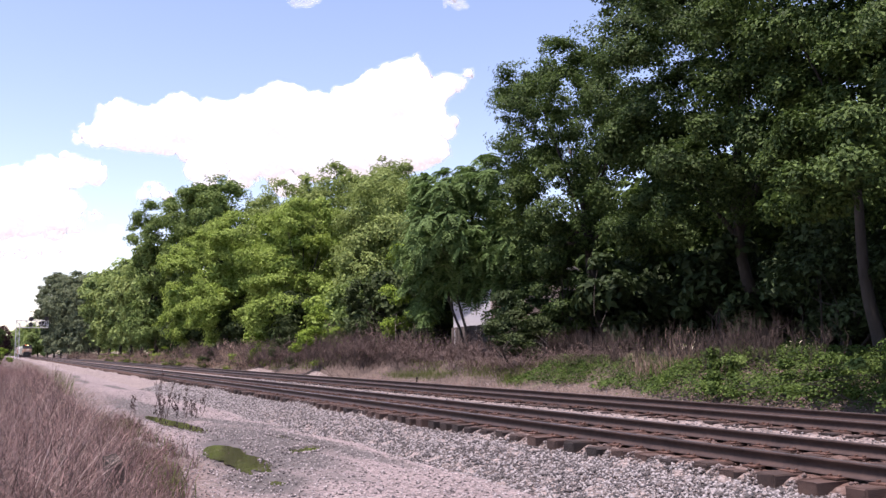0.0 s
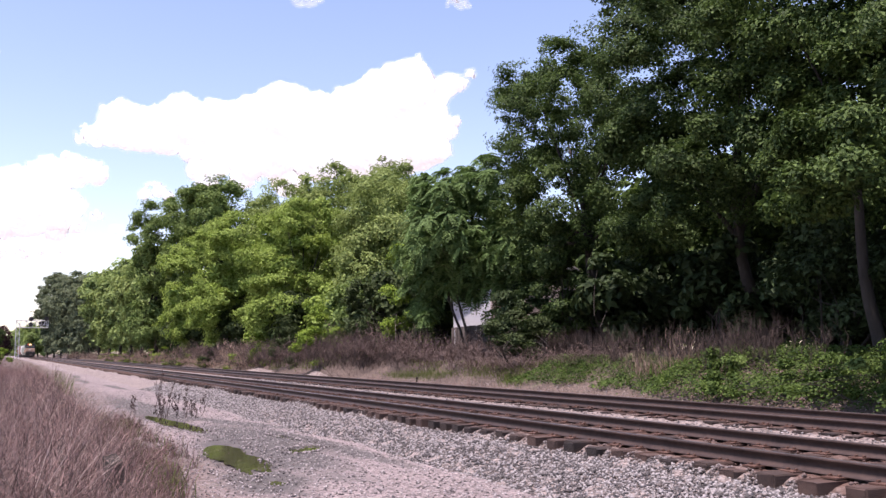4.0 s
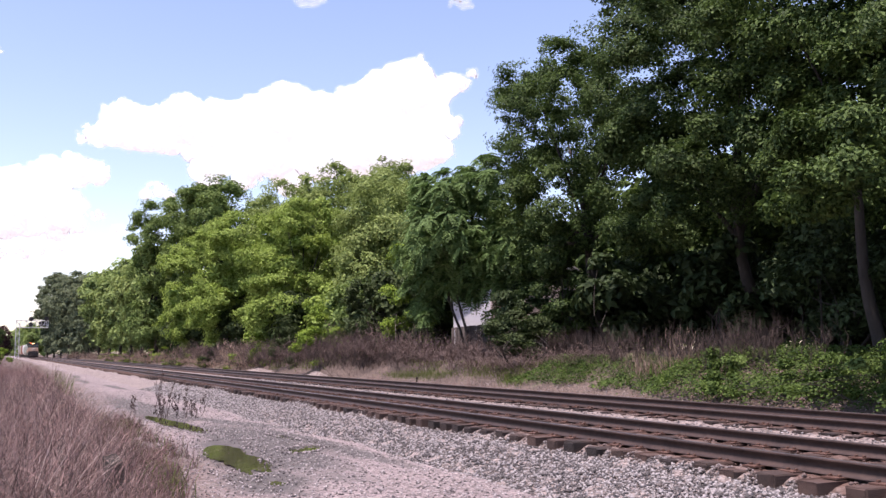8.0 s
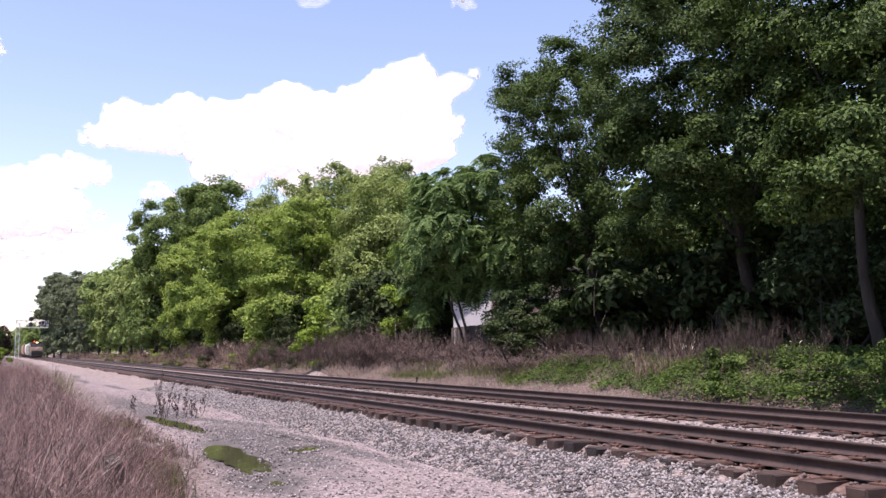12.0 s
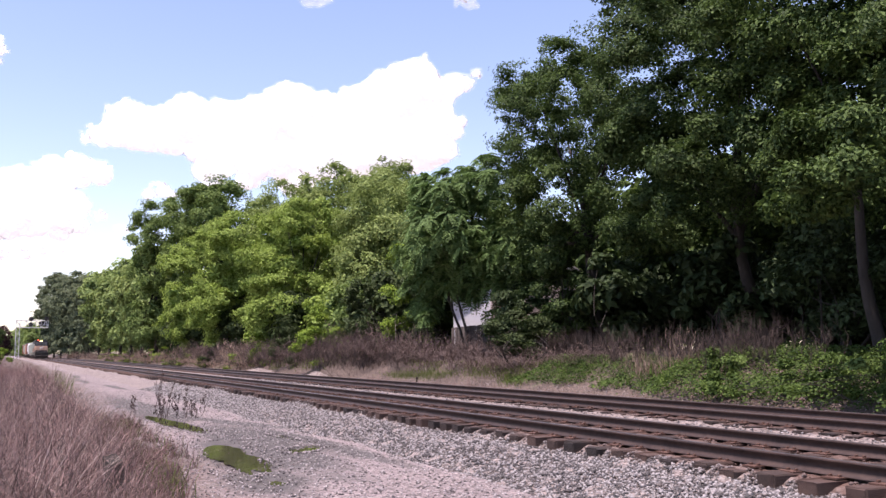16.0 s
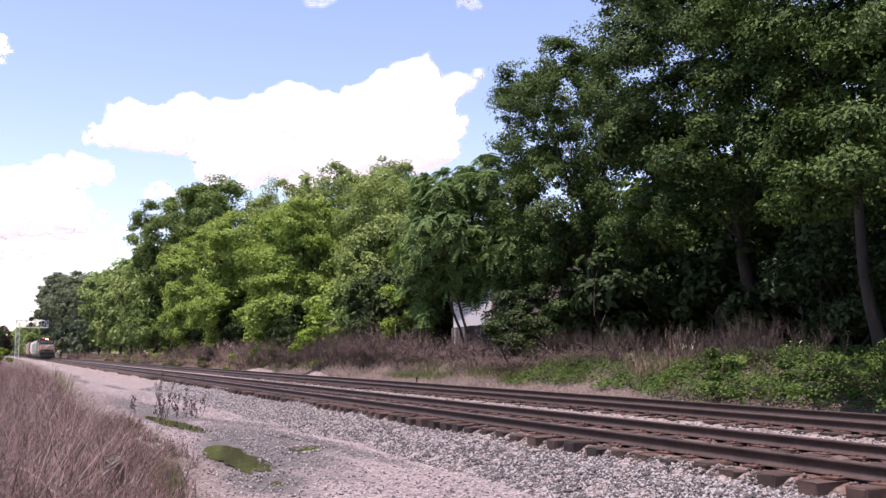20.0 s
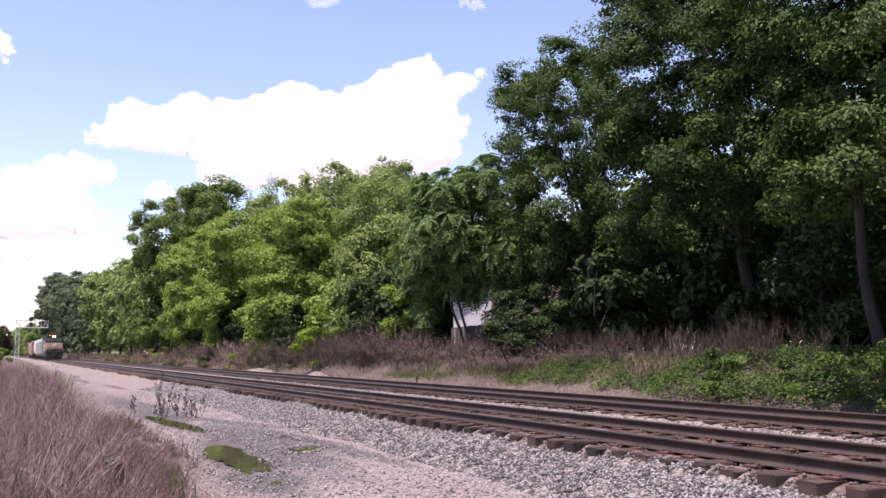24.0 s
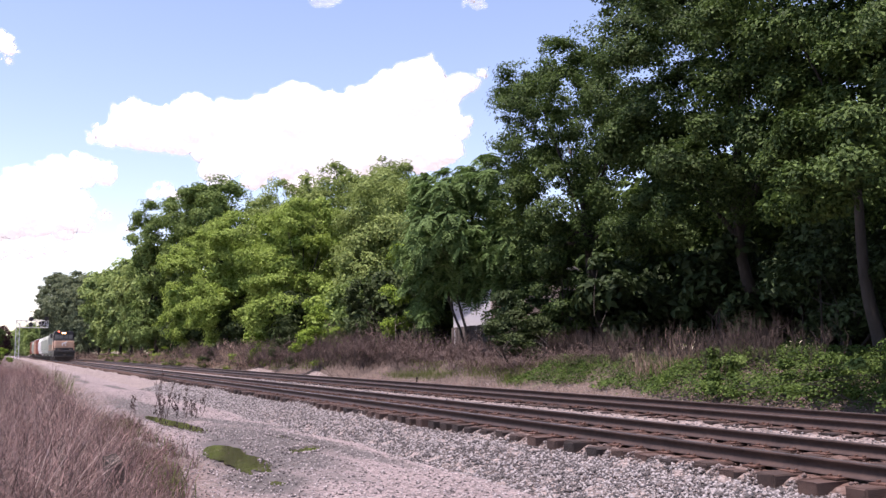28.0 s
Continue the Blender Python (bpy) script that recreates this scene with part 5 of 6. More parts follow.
SMALL_F = [(-1345, 899, 32), (-1326, 880, 22), (-1374, 919, 34), (-1334, 852, 13)]


def build_clouds():
    cloud("cloud", BIG_CLOUD, "long bright white heaped cloud high over the trees", 11, 40.0)
    cloud("cloud", LEFT_CLOUD, "bright white heaped cloud low in the sky", 12, 30.0)
    cloud("cloud", LOW_CLOUD, "flat white cloud bank near the horizon", 13, 14.0)
    cloud("cloud", SMALL_A, "faint thin wisp of cloud high in the sky", 14, 62.0, thin=True)
    cloud("cloud", SMALL_B, "faint thin wisp of cloud high in the sky", 15, 55.0, thin=True)
    cloud("cloud", SMALL_C, "small white cloud puff low in the sky", 16, 28.0)
    cloud("cloud", SMALL_D, "small white cloud puff low in the sky", 17, 28.0)
    cloud("cloud", SMALL_E, "small white cloud puff low in the sky", 18, 28.0)
    cloud("cloud", SMALL_F, "white cloud drifting in over the verge", 19, 70.0)


def build_big_trees():
    oak = "tall dark green oak at the edge of the wood"
    g = "trees along the railway"
    tree("oak_tree", (-34.0, 23.5), [(-3.0, 0, 11.0, 3.5, 3.3, 3.9), (-5.3, 0, 11.4, 2.3, 2.2, 2.6), (1.0, 0, 11.2, 3.3, 3.3, 3.3), (-1.6, -1.0, 6.4, 3.4, 2.6, 2.5), (2.8, 0.2, 7.0, 2.6, 2.0, 2.2), (4.4, -3.0, 5.0, 1.2, 1.0, 0.65), (-2.2, -1.4, 4.3, 1.7, 1.2, 1.5)], M_OAK, oak, 900, 105, 0.62, 0.135, 0.3, 0.42, 1, group=g, gap=0.3, hollow=0.5, limbs=18, tatter=0.3)
    tree("oak_tree", (-24.6, 24.0), [(-1.3, -1.0, 9.8, 4.6, 4.2, 4.6), (-2.2, -1.5, 14.4, 3.3, 3.0, 3.2), (1.6, -1.0, 14.6, 3.0, 2.8, 3.0), (0.6, -2.6, 6.4, 3.6, 2.4, 2.4), (1.8, -5.0, 4.1, 1.4, 1.1, 0.75), (4.0, -5.5, 5.8, 1.7, 1.2, 0.9), (3.4, -4.0, 8.8, 2.2, 1.5, 1.4), (-0.6, -4.2, 7.2, 1.7, 1.3, 1.0), (0.4, -4.6, 10.6, 1.8, 1.4, 1.2), (-2.4, -3.0, 4.6, 1.8, 1.4, 1.0)], M_OAKSHADE, oak, 1000, 105, 0.66, 0.14, 0.3, 0.3, 2, group=g, gap=0.2, hollow=0.45, limbs=14, tatter=0.16)
    tree("oak_tree", (-16.75, 20.4), [(-1.2, 0.6, 10.2, 3.8, 3.4, 3.4), (1.5, 0.2, 11.5, 3.6, 3.4, 3.4), (-3.0, -0.4, 7.4, 2.6, 1.8, 1.6), (0.2, -1.0, 6.6, 2.8, 1.6, 1.6), (1.2, -2.0, 5.9, 2.0, 1.1, 1.7), (-0.9, -1.6, 5.2, 1.5, 1.0, 1.0), (2.5, -0.5, 7.6, 2.8, 2.4, 2.0), (2.0, -4.7, 3.75, 1.4, 1.0, 0.5), (3.6, -4.8, 3.7, 1.3, 1.0, 0.55), (3.0, -4.0, 5.0, 1.6, 1.0, 0.6), (-1.8, -2.0, 9.6, 2.2, 1.4, 1.4), (-2.6, 2.2, 5.2, 2.2, 1.6, 1.6)], M_OAK, "oak with a leaning dark trunk and low leafy branch", 980, 95, 0.62, 0.14, 0.19, 0.42, 3, group=g, limbs=5, hollow=0.45, gap=0.15, tatter=0.14, lean=(-0.25, -0.4))
    # Unseen oak beyond the right edge of the view, kept to block light there.
    tree("oak_tree", (-9.0, 23.5), [(0, 0, 10.5, 4.8, 4.8, 6.0), (0, -2.2, 6.8, 4.6, 4.0, 3.0)], M_OAKSHADE, oak, 200, 50, 1.0, 0.3, 0.3, 0.42, 4, group=g)
    for k, (x, y, h, r) in enumerate(((-28, 31, 8.4, 4.6), (-20, 31, 12, 5.0), (-12, 30, 13, 5.5), (-36, 31, 7.4, 4.2))):
        tree("oak_tree", (x, y), [(0, 0, h * 0.68, r, r, h * 0.34), (0, 0, h * 0.34, r, r, h * 0.26)], M_OAK, "dark oak deeper in the wood", 260, 32, 1.1, 0.4, 0.3, 0.45, 20 + k, group=g)
    ailanthus("ailanthus_tree", (-41.2, 20.6), [(-0.5, 0, 6.3, 3.2, 3.0, 2.5), (0.8, 1.2, 8.6, 2.3, 2.2, 1.6), (-2.4, -0.4, 8.6, 1.7, 1.6, 1.1), (-2.6, -0.8, 5.2, 1.7, 1.7, 1.4), (2.2, 1.4, 5.4, 2.0, 1.9, 1.5), (-3.0, -1.0, 3.3, 1.2, 1.2, 1.2), (-2.0, -0.6, 2.2, 1.0, 0.9, 0.8), (-1.4, 0, 3.8, 1.5, 1.2, 0.6), (0.9, 1.2, 3.4, 1.1, 1.0, 1.5), (-0.3, -0.6, 8.2, 2.2, 2.0, 1.4)], M_AIL,
              "tree of heaven with drooping feathery leaves and slender dark stems", 7200, 0.6, 7)
    maple = "bright green maple with a rounded dense crown"
    tree("maple_tree", (-71, 21.0), [(0, 0, 7.6, 4.6, 4.6, 4.8), (0, -0.6, 4.2, 4.6, 4.2, 3.4)], M_MAPLE, maple, 420, 95, 0.85, 0.22, 0.24, 0.4, 31, group=g, gap=0.12, lobes=7)
    tree("maple_tree", (-89, 20.6), [(0, 0, 9.2, 5.0, 5.0, 5.0), (0, -0.8, 4.6, 5.0, 4.4, 3.8)], M_MAPLE, maple, 420, 90, 0.95, 0.25, 0.24, 0.4, 32, group=g, gap=0.12, lobes=7)
    tree("maple_tree", (-107, 20.2), [(0, 0, 9.0, 5.0, 5.0, 5.4), (0, -0.8, 4.4, 5.0, 4.4, 3.6)], M_MAPLE, maple, 380, 80, 1.0, 0.28, 0.24, 0.4, 33, group=g, gap=0.12, lobes=7)
    dark = "tall dark green tree behind the maples"
    tree("oak_tree", (-113, 23.6), [(0, 0, 16.6, 5.8, 5.6, 5.2), (0, 0, 10, 5.6, 5.6, 6)], M_OAK2, "tall dark green tree behind the maples", 420, 75, 1.1, 0.32, 0.3, 0.5, 41, group=g, lobes=7)
    tree("oak_tree", (-124, 22.5), [(0, 0, 17.5, 5.0, 5.0, 5.4), (0, 0, 11, 5.4, 5.4, 6)], M_OAK2, dark, 340, 75, 1.1, 0.32, 0.3, 0.5, 42, group=g, gap=0.16, lobes=7)
    tree("oak_tree", (-131, 18.2), [(0, 0, 16.5, 4.2, 4.0, 5.4), (0, -0.3, 9.5, 4.6, 4.2, 6), (0, -0.6, 4.2, 4.6, 3.6, 3)], M_OAK2, "tall green tree with gaps in its crown beside the tracks", 380, 75, 1.1, 0.32, 0.3, 0.5, 43, group=g, gap=0.18, lobes=7)
    pop = "tall yellow-green poplar in the wood"
    for k, (x, y, h, r) in enumerate(((-92, 26.5, 18.2, 4.6), (-83, 28, 18.0, 4.6), (-72, 28.5, 16.6, 3.2), (-64, 26, 13.5, 4.4), (-101, 27.5, 18.0, 4.8), (-60, 23.8, 12.0, 3.2))):
        tree("poplar_tree", (x, y), [(0, 0, h * 0.72, r, r, h * 0.28), (0, 0, h * 0.4, r * 1.05, r * 1.05, h * 0.34)], M_POPLAR, pop, 300, 64 if x > -75 else 46, 0.95, 0.24 if x > -75 else 0.31, 0.24, 0.5, 51 + k, group=g, lobes=7)
    for k, (x, y, h, r, m) in enumerate(((-142, 19.6, 17, 4.2, M_HAZEGREEN), (-152, 19.0, 15.5, 4.2, M_POPLAR), (-165, 18.9, 16.5, 4.6, M_HAZEGREEN), (-180, 18.7, 17, 4.8, M_HAZEGREEN), (-197, 18.4, 17.5, 5.0, M_POPLAR), (-216, 18.0, 19.0, 5.2, M_HAZEGREEN),
                                         (-238, 17.4, 20.5, 5.6, M_HAZEGREY), (-262, 16.6, 23.0, 6.0, M_HAZEGREY), (-290, 15.9, 25.5, 6.4, M_HAZEGREY), (-320, 15.2, 28.0, 6.8, M_HAZEGREY), (-352, 14.6, 29.5, 7.0, M_HAZEGREY), (-385, 13.6, 29.5, 7.0, M_HAZEGREY))):
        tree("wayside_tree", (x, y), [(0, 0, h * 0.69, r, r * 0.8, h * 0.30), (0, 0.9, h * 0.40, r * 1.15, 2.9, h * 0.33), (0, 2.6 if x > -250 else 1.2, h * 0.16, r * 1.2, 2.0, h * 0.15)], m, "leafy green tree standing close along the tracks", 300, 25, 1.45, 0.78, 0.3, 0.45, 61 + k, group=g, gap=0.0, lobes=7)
    for k in range(15):
        x = -22 - k * 8.0
        h = 8.5 + 0.8 * (k % 3) if x > -75 else 11.5 + 2.0 * (k % 3) + 0.25 * k
        tree("inner_tree", (x, 33 + 1.5 * (k % 2)), [(0, 0, h * 0.66, 5.2, 4.5, h * 0.33), (0, 0, h * 0.3, 5.4, 4.4, h * 0.32)], (M_OAK, M_OAK2, M_OAK2)[k % 3], "shaded green tree deep inside the wood", 200, 17, 1.3, 0.8, 0.25, 0.45, 260 + k, group="trees inside the wood", gap=0.0)
    for k in range(7):
        x, h = 14 - k * 6.5, 11.0 + 1.5 * (k % 3)
        tree("inner_tree", (x, 37 + 1.5 * (k % 2)), [(0, 0, h * 0.62, 5.0, 4.0, h * 0.36), (0, 0, h * 0.25, 5.4, 4.0, h * 0.27)], M_OAK, "shaded green tree deep inside the wood", 200, 18, 1.3, 0.8, 0.25, 0.45, 380 + k, group="trees inside the wood", gap=0.0)
    for k in range(16):
        x = -50 - k * 6.2
        tree("hedge_shrub", (x, 20.0 + 0.5 * (k % 3)), [(0, 0, 2.6, 3.0, 2.0, 2.4)], (M_SCRUB, M_OAK2, M_MAPLE)[k % 3], "leafy shrub filling the foot of the wood", 110, 28, 0.8, 0.37, 0.06, 0.4, 290 + k, group="shrubs at the foot of the wood", category="shrub", gap=0.0, stems=3, limbs=12)
    for k, (x, y, h, r) in enumerate(((-470, 12.5, 16, 7), (-540, 11, 17, 8), (-620, 8, 18, 9), (-720, 4, 18, 10), (-820, -2, 18, 12), (-700, 14, 18, 10), (-860, 8, 19, 12))):
        tree("far_tree", (x, y), [(0, 0, h * 0.62, r, r, h * 0.36), (0, 0, h * 0.3, r * 1.1, r, h * 0.3)], M_HAZEGREEN, "green tree far along the line, haze put into its pale leaf colour", 160, 20, 1.6, 1.25, 0.3, 0.45, 71 + k, group="far trees")
    for k, (x, y, h, r) in enumerate(((-300, -2.4, 10.3, 3.2), (-255, -6.2, 10.0, 5.0), (-380, -8.0, 11, 6.0))):
        tree("verge_tree", (x, y), [(0, 0, h * 0.6, r, r, h * 0.4), (0, 0, h * 0.3, r, r, h * 0.3)], M_OAK if k else M_PLUM, "dark green tree beyond the grassy verge" if k else "dark purple-leaved plum tree beside the road", 200, 45, 1.1, 0.4, 0.2, 0.4, 81 + k, group="verge trees")
    tree("verge_bush", (-118, -0.9), [(0, 0, 1.3, 1.4, 1.2, 1.1)], M_BUSH, "bright green bush on the verge", 70, 60, 0.4, 0.16, 0.05, 0.3, 85, category="bush")


def build_bushes():
    gb = "bushes below the trees"
    for k, (x, y, h, r, m, lab) in enumerate(((-56, 17.9, 4.1, 1.7, M_BUSH, "bright yellow-green bush on the bank"), (-50, 18.8, 4.8, 1.6, M_SCRUB, "grey-green bush on the bank"),
                                              (-63, 18.2, 3.2, 1.8, M_SCRUB, "grey-green bush on the bank"), (-45.0, 19.2, 6.4, 1.45, M_BUSH, "bright yellow-green sapling beside the tree of heaven"),
                                              (-33.0, 18.9, 2.2, 1.2, M_SCRUB, "grey-green bush on the bank"), (-70, 18.0, 2.4, 1.3, M_BUSH, "bright yellow-green bush on the bank"),
                                              (-13.6, 18.6, 1.2, 1.0, M_IVY, "low green bush on the bank"))):
        tree("bush", (x, y), [(0, 0, h * 0.62, r, r, h * 0.4), (0, 0, h * 0.3, r * 1.1, r, h * 0.3)], m, lab, 90, 56, 0.45, 0.14, 0.05, 0.35, 91 + k, group=gb, category="bush", stems=3, limbs=15)
    rng = np.random.default_rng(8)
    for k in range(4, 34):
        x = -35.0 + (k % 17) * 1.8 + rng.normal(0, 0.5)
        y = (20.9 if k < 17 else 24.5) + rng.normal(0, 0.7)
        if k < 17 and x < -20.5:
            continue
        tree("understory_shrub", (x, y), [(0, 0, 2.3, 1.8, 1.5, 1.9)], M_UNDERSHADE, "leafy shrub under the oaks, shade put into its dark leaf colour", 54, 28 if k < 17 else 14, 0.6, 0.2 if k < 17 else 0.42, 0.05, 0.35, 220 + k, group="shrubs under the oaks", category="shrub", stems=2, limbs=4, gap=0.0)
    hedge = [o for o in scene.objects if o.name.startswith("hedge_shrub") and o.parent is None]
    for k in range(14):
        x, y = -62 + k * 5.2, 41 + rng.normal(0, 0.6)
        copy_thing(hedge[k % len(hedge)], pose(x, y, float(ground_z(x, y)) - 0.05, 0, 0, rng.uniform(0, 360)))
    for k in range(25):
        x, y = -70 + k * 3.3, 46.0 + rng.normal(0, 0.6)
        copy_thing(hedge[(k + 3) % len(hedge)], pose(x, y, float(ground_z(x, y)) - 0.05, 0, 0, rng.uniform(0, 360)) @ Matrix.Diagonal((1.2, 1.2, 1.3, 1.0)))
    for k in range(25):
        x, y = -76 + k * 3.4, 53.0 + rng.normal(0, 0.6)
        copy_thing(hedge[(k + 7) % len(hedge)], pose(x, y, float(ground_z(x, y)) - 0.05, 0, 0, rng.uniform(0, 360)) @ Matrix.Diagonal((1.4, 1.4, 1.6, 1.0)))
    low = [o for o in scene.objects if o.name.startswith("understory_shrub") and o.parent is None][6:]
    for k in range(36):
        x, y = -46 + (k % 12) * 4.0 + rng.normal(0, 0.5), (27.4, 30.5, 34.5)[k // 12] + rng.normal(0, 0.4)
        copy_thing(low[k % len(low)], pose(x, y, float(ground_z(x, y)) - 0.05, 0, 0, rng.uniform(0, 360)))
    kinds = [bare_shrub("bare_shrub", (-24.5 + 3.0 * k, 18.2), 0.9 + 0.32 * k, 2.4, 140 + k, "dry brown thicket of bare stems below the trees", group="bare thickets") for k in range(3)]
    brush = [bare_shrub("dry_brush", (-70.0 - 6 * k, 17.2), 1.5 + 0.5 * k, 3.6, 150 + k, "tan dry brush along the foot of the trees", stems=44, group="dry brush along the line", wood=M_BRUSH) for k in range(2)]
    brown = [bare_shrub("brown_thicket", (-44.0 - 4 * k, 18.3), 1.9 + 0.3 * k, 2.6, 160 + k, "dull brown tangle of bare stems below the trees", stems=60, group="brown thickets along the bank", wood=M_THICKET) for k in range(3)]
    for k in range(52):
        x = -27.5 - 1.5 * k + rng.normal(0, 0.4)
        y = 18.5 + rng.normal(0, 0.35) - 0.012 * max(-x - 45, 0) + float(bend(x))
        size = rng.uniform(0.6, 0.95) * (0.45 if x > -34.0 else 0.8 if x > -42.5 else 0.9)
        copy_thing(brown[k % 3], pose(x, y, float(ground_z(x, y)) - 0.04, 0, 0, rng.uniform(0, 360)) @ Matrix.Diagonal((1.0, 1.0, size, 1.0)))
    for k, (x, y) in enumerate(((-22.9, 17.7), (-21.8, 18.2))):
        copy_thing(brush[k % 2], pose(x, y, float(ground_z(x, y)) - 0.04, 0, 0, 70.0 * k) @ Matrix.Diagonal((0.4, 0.4, 0.6, 1.0)))
    for k in range(58):
        x = -70.0 - 2.6 * k - 0.02 * k * k + rng.normal(0, 1.0)
        y = 16.6 + 1.3 * rng.random() + float(bend(x))
        size = rng.uniform(0.35, 1.05)
        copy_thing((brush[0], kinds[1], brush[1], brush[k % 2], kinds[2])[k % 5], pose(x, y, float(ground_z(x, y)) - 0.04, 0, 0, rng.uniform(0, 360)) @ Matrix.Diagonal((1.0, 1.0, size, 1.0)))
    green = [o for o in scene.objects if o.name.startswith("bush") and o.parent is None]
    for k in range(16):
        x = -76.0 - 7.5 * k + rng.normal(0, 3.0)
        y = 16.9 + 0.7 * rng.random() + float(bend(x))
        copy_thing(green[(0, 2, 5)[k % 3]], pose(x, y, float(ground_z(x, y)) - 0.3, 0, 0, rng.uniform(0, 360)) @ Matrix.Diagonal((0.8, 0.8, rng.uniform(0.35, 0.6), 1.0)))
    for k in range(42):
        x = -20.0 - 3.4 * k + rng.normal(0, 0.5)
        y = 18.4 + rng.normal(0, 0.5) - 0.03 * max(-x - 45, 0)
        y = max(y, 16.9 + 0.3 * rng.random()) + 1.5 * float(smooth01(-46, -40, x)) + float(bend(x))
        if x > -72 and not -40.5 < x < -33.5 and not (x > -32 and k % 2):
            copy_thing(kinds[k % 2 + 1 if x < -46 else 0], pose(x, y, float(ground_z(x, y)) - 0.04, 0, 0, rng.uniform(0, 360)))
    for k, (x, y, h) in enumerate(((-56.5, 17.6, 2.3), (-44.0, 18.0, 2.6), (-66.0, 17.7, 2.0))):
        sapling(x, y, h, 330 + k)
    # Added to cover the beige house; the oaks' shade is in the leaf colour.
    for k, (x, y, r) in enumerate(((-35.9, 22.3, 1.5), (-34.4, 22.0, 1.3), (-39.8, 22.4, 0.8))):
        tree("young_oak", (x, y), [(0, 0, 2.3, r, 1.2, 1.9), (0.2, 0, 4.4, r * 0.9, 1.1, 1.6)], M_OAKSHADE, "slender young oak added below the tall ones, shade put into its leaf colour", 130, 60, 0.5, 0.15, 0.06, 0.4, 350 + k, group="young oaks", gap=0.0, limbs=10)
    tree("hedge_shrub", (-47.6, 20.4), [(0, 0, 2.2, 1.6, 1.3, 1.9)], M_UNDERSHADE, "dark leafy shrub beside the board fence", 70, 50, 0.5, 0.17, 0.05, 0.35, 341, category="shrub", stems=3, limbs=12)
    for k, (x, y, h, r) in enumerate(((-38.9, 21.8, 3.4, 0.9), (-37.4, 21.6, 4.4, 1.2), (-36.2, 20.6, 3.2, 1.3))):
        tree("hedge_shrub", (x, y), [(0, 0, h * 0.6, r, r, h * 0.42), (0, 0, h * 0.25, r, r, h * 0.25)], M_UNDERSHADE, "dark leafy shrub in front of the beige house", 60, 50, 0.5, 0.17, 0.05, 0.35, 345 + k, group="shrubs under the oaks", category="shrub", stems=3, limbs=10)
    ground_cover("ivy", -24.0, -4.0, 16.0, 20.2, 52000, 0.072, M_IVY, "glossy green creeper covering the bank", 5, 0.85)
    ground_cover("ivy_patch", -31.5, -21.5, 17.0, 19.8, 15000, 0.075, M_IVY, "thin green creeper high on the bank", 6, 0.2)
    for k in range(13):
        x, y = -20.8 + 1.15 * k + rng.normal(0, 0.4), 17.4 + rng.normal(0, 0.55)
        h = rng.uniform(0.5, 1.05)
        tree("leafy_weed", (x, y), [(0, 0, h * 0.6, 0.75, 0.6, h * 0.45)], (M_IVY, M_IVY, M_OAK2)[k % 3], "leafy green weed clump growing out of the creeper", 34, 30, 0.26, 0.1, 0.015, 0.4, 400 + k, group="leafy weeds on the bank", category="weed", stems=2, limbs=8, gap=0.0)
    grass_patch("bank_grass", -46, -29, 16.9, 19.3, 22000, 0.2, M_GRASS, "short green grass on the bank", 7, 0.008, 0.0)
    grass_patch("bank_grass", -140, -52, 17.0, 18.8, 9000, 0.35, M_GRASS, "green grass along the foot of the trees", 8, 0.016, 0.05)
    grass_patch("ditch_straw", -60, -6, 15.9, 17.4, 5000, 0.25, M_STRAW, "thin dry grass along the ditch", 9, 0.005, 0.1)


def build_wayside():
    signal_bridge(-330.0, 2.0, 11.6, 10.2, 12.5)
    house(-55.3, 29.6, 5.0, 7.0, 3.3, M_SIDING, "white clapboard house behind the board fence", 63)
    house(-48.0, 28.5, 5.0, 4.0, 4.6, M_PINKWALL, "beige clapboard house among the trees", 63)
    fence(-47.8, -33.6, 23.0, 1.5)
    old_post(-9.6, 1.02, 0.7)
    grass_patch("verge_weeds", -12.5, -10.5, 1.0, 2.0, 170, 0.35, M_GRASS, "green weeds among the dry verge grass", 17, 0.012, 0.5)
    grass_patch("verge_weeds", -48, -36, 1.2, 2.6, 260, 0.8, M_GRASS, "green weeds among the dry verge grass", 18, 0.012, 0.5)
    for k, (x, q, r) in enumerate(((-66.0, 16.2, 1.5), (-63.0, 16.0, 1.1), (-52.0, 16.3, 1.0))):
        gravel_heap(x, q, r, 350 + k)
    for x, y, h in ((-35.2, 15.3, 0.42),):
        bm = bmesh.new()
        cyl(bm, (0, 0, 0), (0, 0, h + 0.15), 0.03, n=8)
        box(bm, (0, 0, h + 0.1), (0.07, 0.07, 0.1), 0.01)
        ob = part("marker_post", bm, M_TIE)
        ob.matrix_basis = pose(x, y, float(ground_z(x, y)) - 0.1, 0, 3, 0)
        tagged(ob, "short dark stake beside the track", "post")
    for k, (x, y, h) in enumerate(((-24.0, 3.52, 1.4), (-23.8, 3.62, 1.1), (-24.2, 3.92, 0.7), (-23.7, 4.02, 0.8), (-23.5, 4.2, 0.65), (-25.2, 4.7, 0.62), (-23.0, 3.3, 0.7), (-26.0, 3.1, 0.6), (-60.0, 2.6, 1.0))):
        dock_plant((x, y), h, 160 + k)


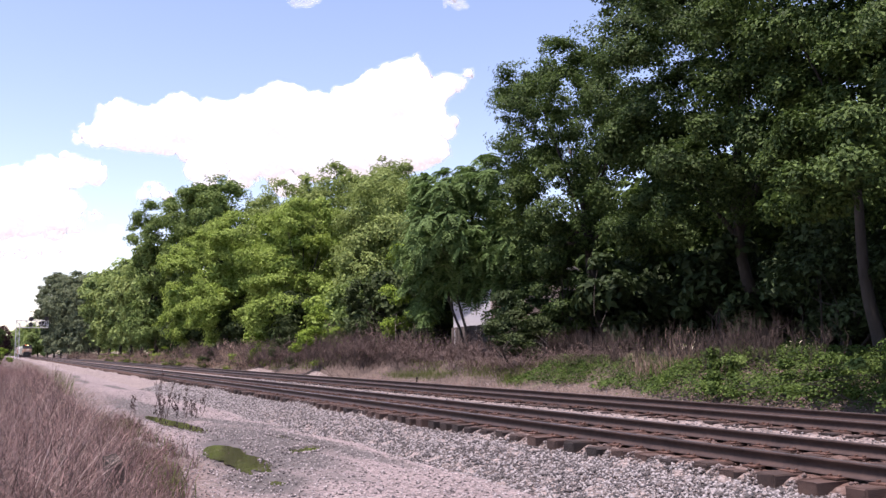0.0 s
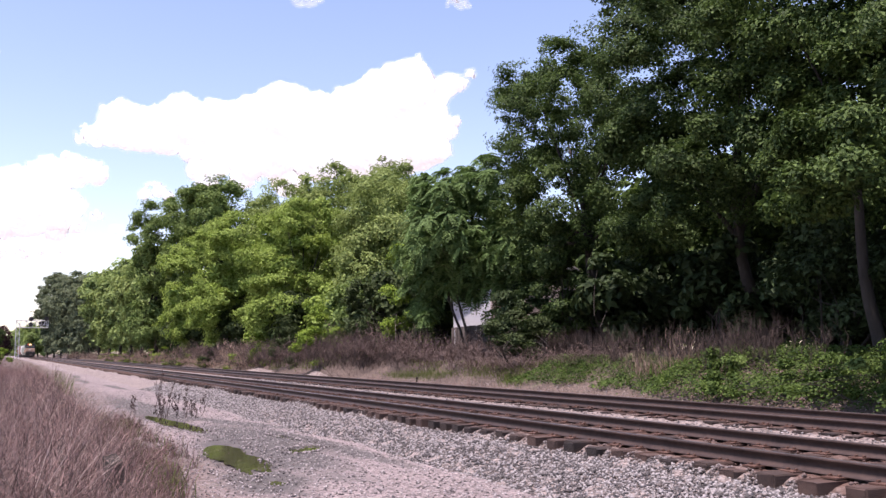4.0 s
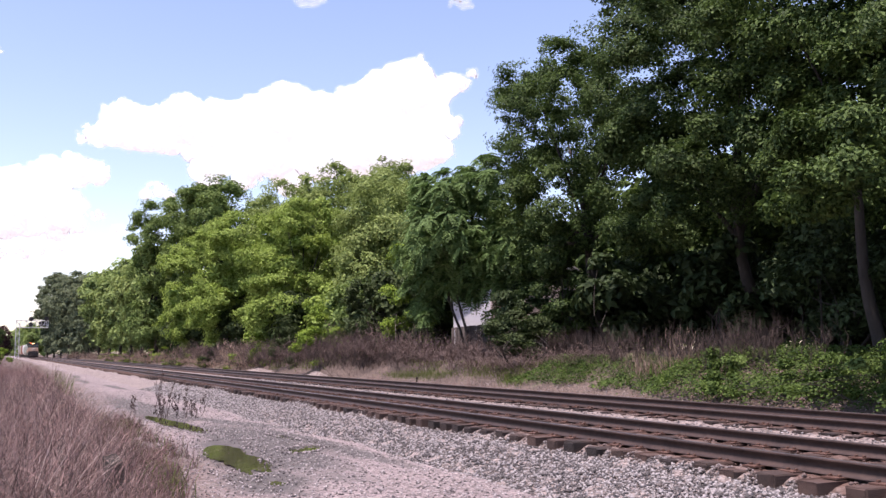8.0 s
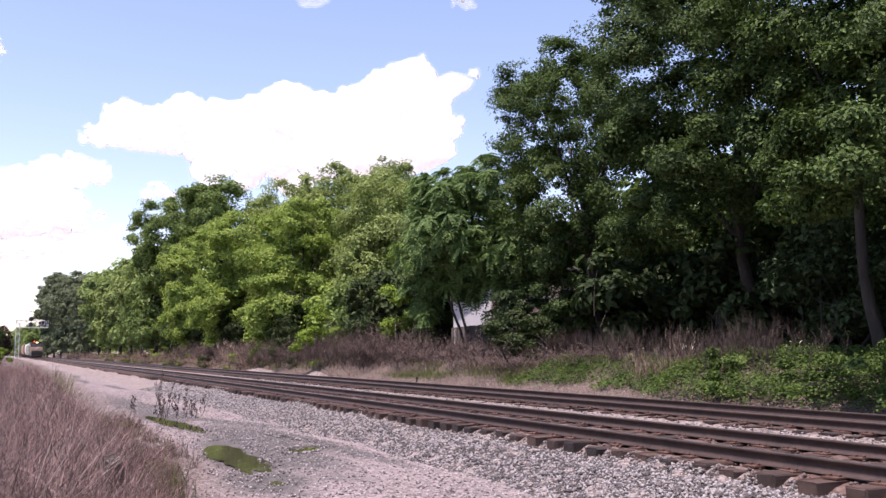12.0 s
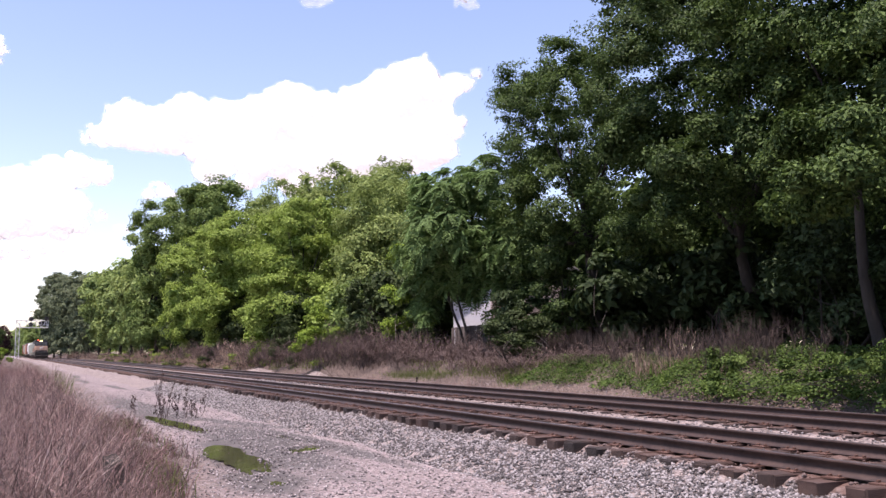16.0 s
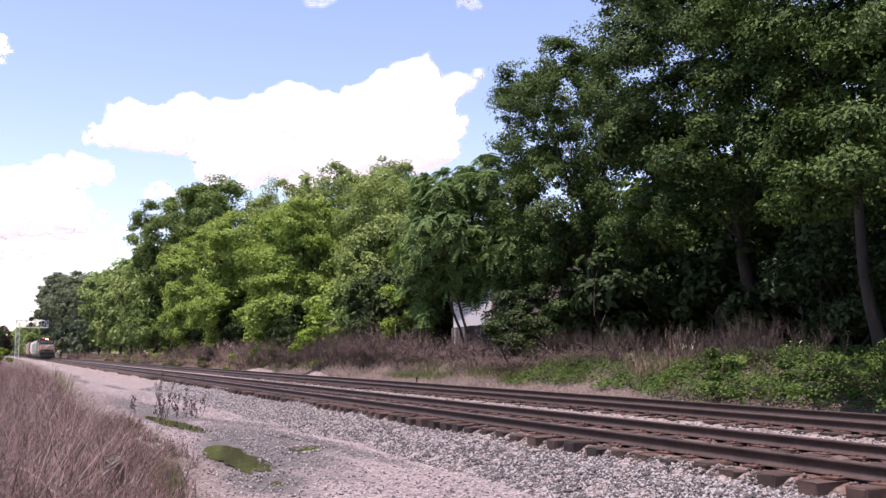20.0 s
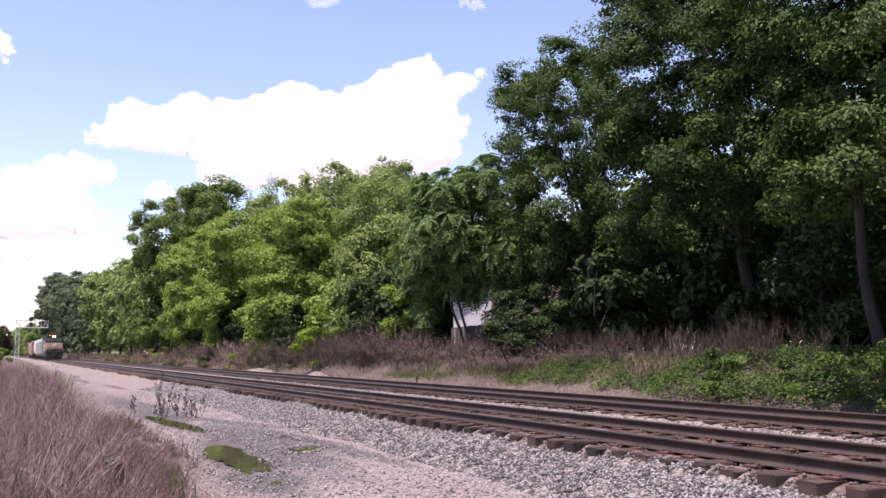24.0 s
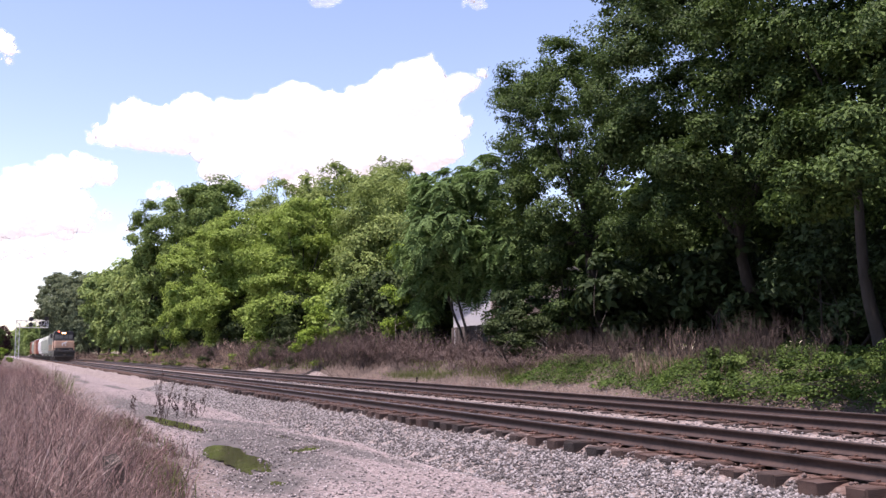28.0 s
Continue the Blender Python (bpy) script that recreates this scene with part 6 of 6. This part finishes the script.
# ---- all that moves ----
def motions():
    for ob, home, drift in CLOUDS:
        m = Matrix.Translation(home - Vector((0, 0, EYE[2] - 1.6)))
        walk(ob, [(0.0, m), (28.0, Matrix.Translation(RIGHT * drift) @ m)])
    for ob, behind in TRAIN:
        rows = []
        for k in range(29):
            x = front_x(k) - behind
            slope = float(bend(x - 8.0) - bend(x - 9.0))
            rows.append((float(k), pose(x, NEAR_Y + float(bend(x)), RAIL_TOP, 0, 0, math.degrees(math.atan(slope)))))
        walk(ob, rows)
    step = 2 / FPS
    for w, x in TURNING:
        y = 0.0
        rows = []
        for k in range(int(28.0 / step) + 1):
            a = SPEED * k * step / WHEEL_R
            rows.append((k * step, pose(x, y, WHEEL_R, 0, math.degrees(a), 0)))
        walk(w, rows)
    for (ob, wings), rows in BIRDS:
        path = []
        for k, (t, p) in enumerate(rows):
            a, b = Vector(rows[max(k - 1, 0)][1]), Vector(rows[min(k + 1, len(rows) - 1)][1])
            d = b - a
            path.append((t, pose(*p, 0, -math.degrees(math.atan2(d.z, math.hypot(d.x, d.y))), math.degrees(math.atan2(d.y, d.x)))))
        walk(ob, path)
        for w, s in wings:
            walk(w, [(k * 0.1, pose(0, 0, 0, s * (35 if k % 2 else -25), 0, 0)) for k in range(281)])


build_ground()
build_puddles()
build_clouds()
build_big_trees()
build_bushes()
build_weeds()
build_low_weeds()
build_wayside()
build_train()
BIRDS.append((bird("bird", 0.15), [(0.0, (-60, 110, 14)), (18.0, (-36, 34, 17)), (18.6, (-27, 17.5, 13)), (19.1, (-18.2, 8.4, 6.6)), (19.4, (-13.39, 3.58, 5.62)), (19.5, (-11.9, 2.08, 5.41)), (19.7, (-8.9, -0.9, 5.0)), (28.0, (70, -90, 22))]))
BIRDS.append((bird("bird", 0.085), [(0.0, (160, -60, 60)), (24.0, (-8, -1.5, 9.5)), (24.8, (-17.0, 3.0, 9.6)), (25.0, (-19.2, 4.7, 8.75)), (25.2, (-21.7, 6.13, 9.04)), (25.4, (-24.2, 7.63, 9.2)), (25.6, (-26.6, 9.12, 9.3)), (28.0, (-60, 60, 24))]))
near_track = build_track(NEAR_Y, "railway_track", 110, 200)
far_track = build_track(FAR_Y, "railway_track", 110, 300)
stone_bed = build_ballast()
scatter_stones(stone_bed)
scatter_grit()
motions()
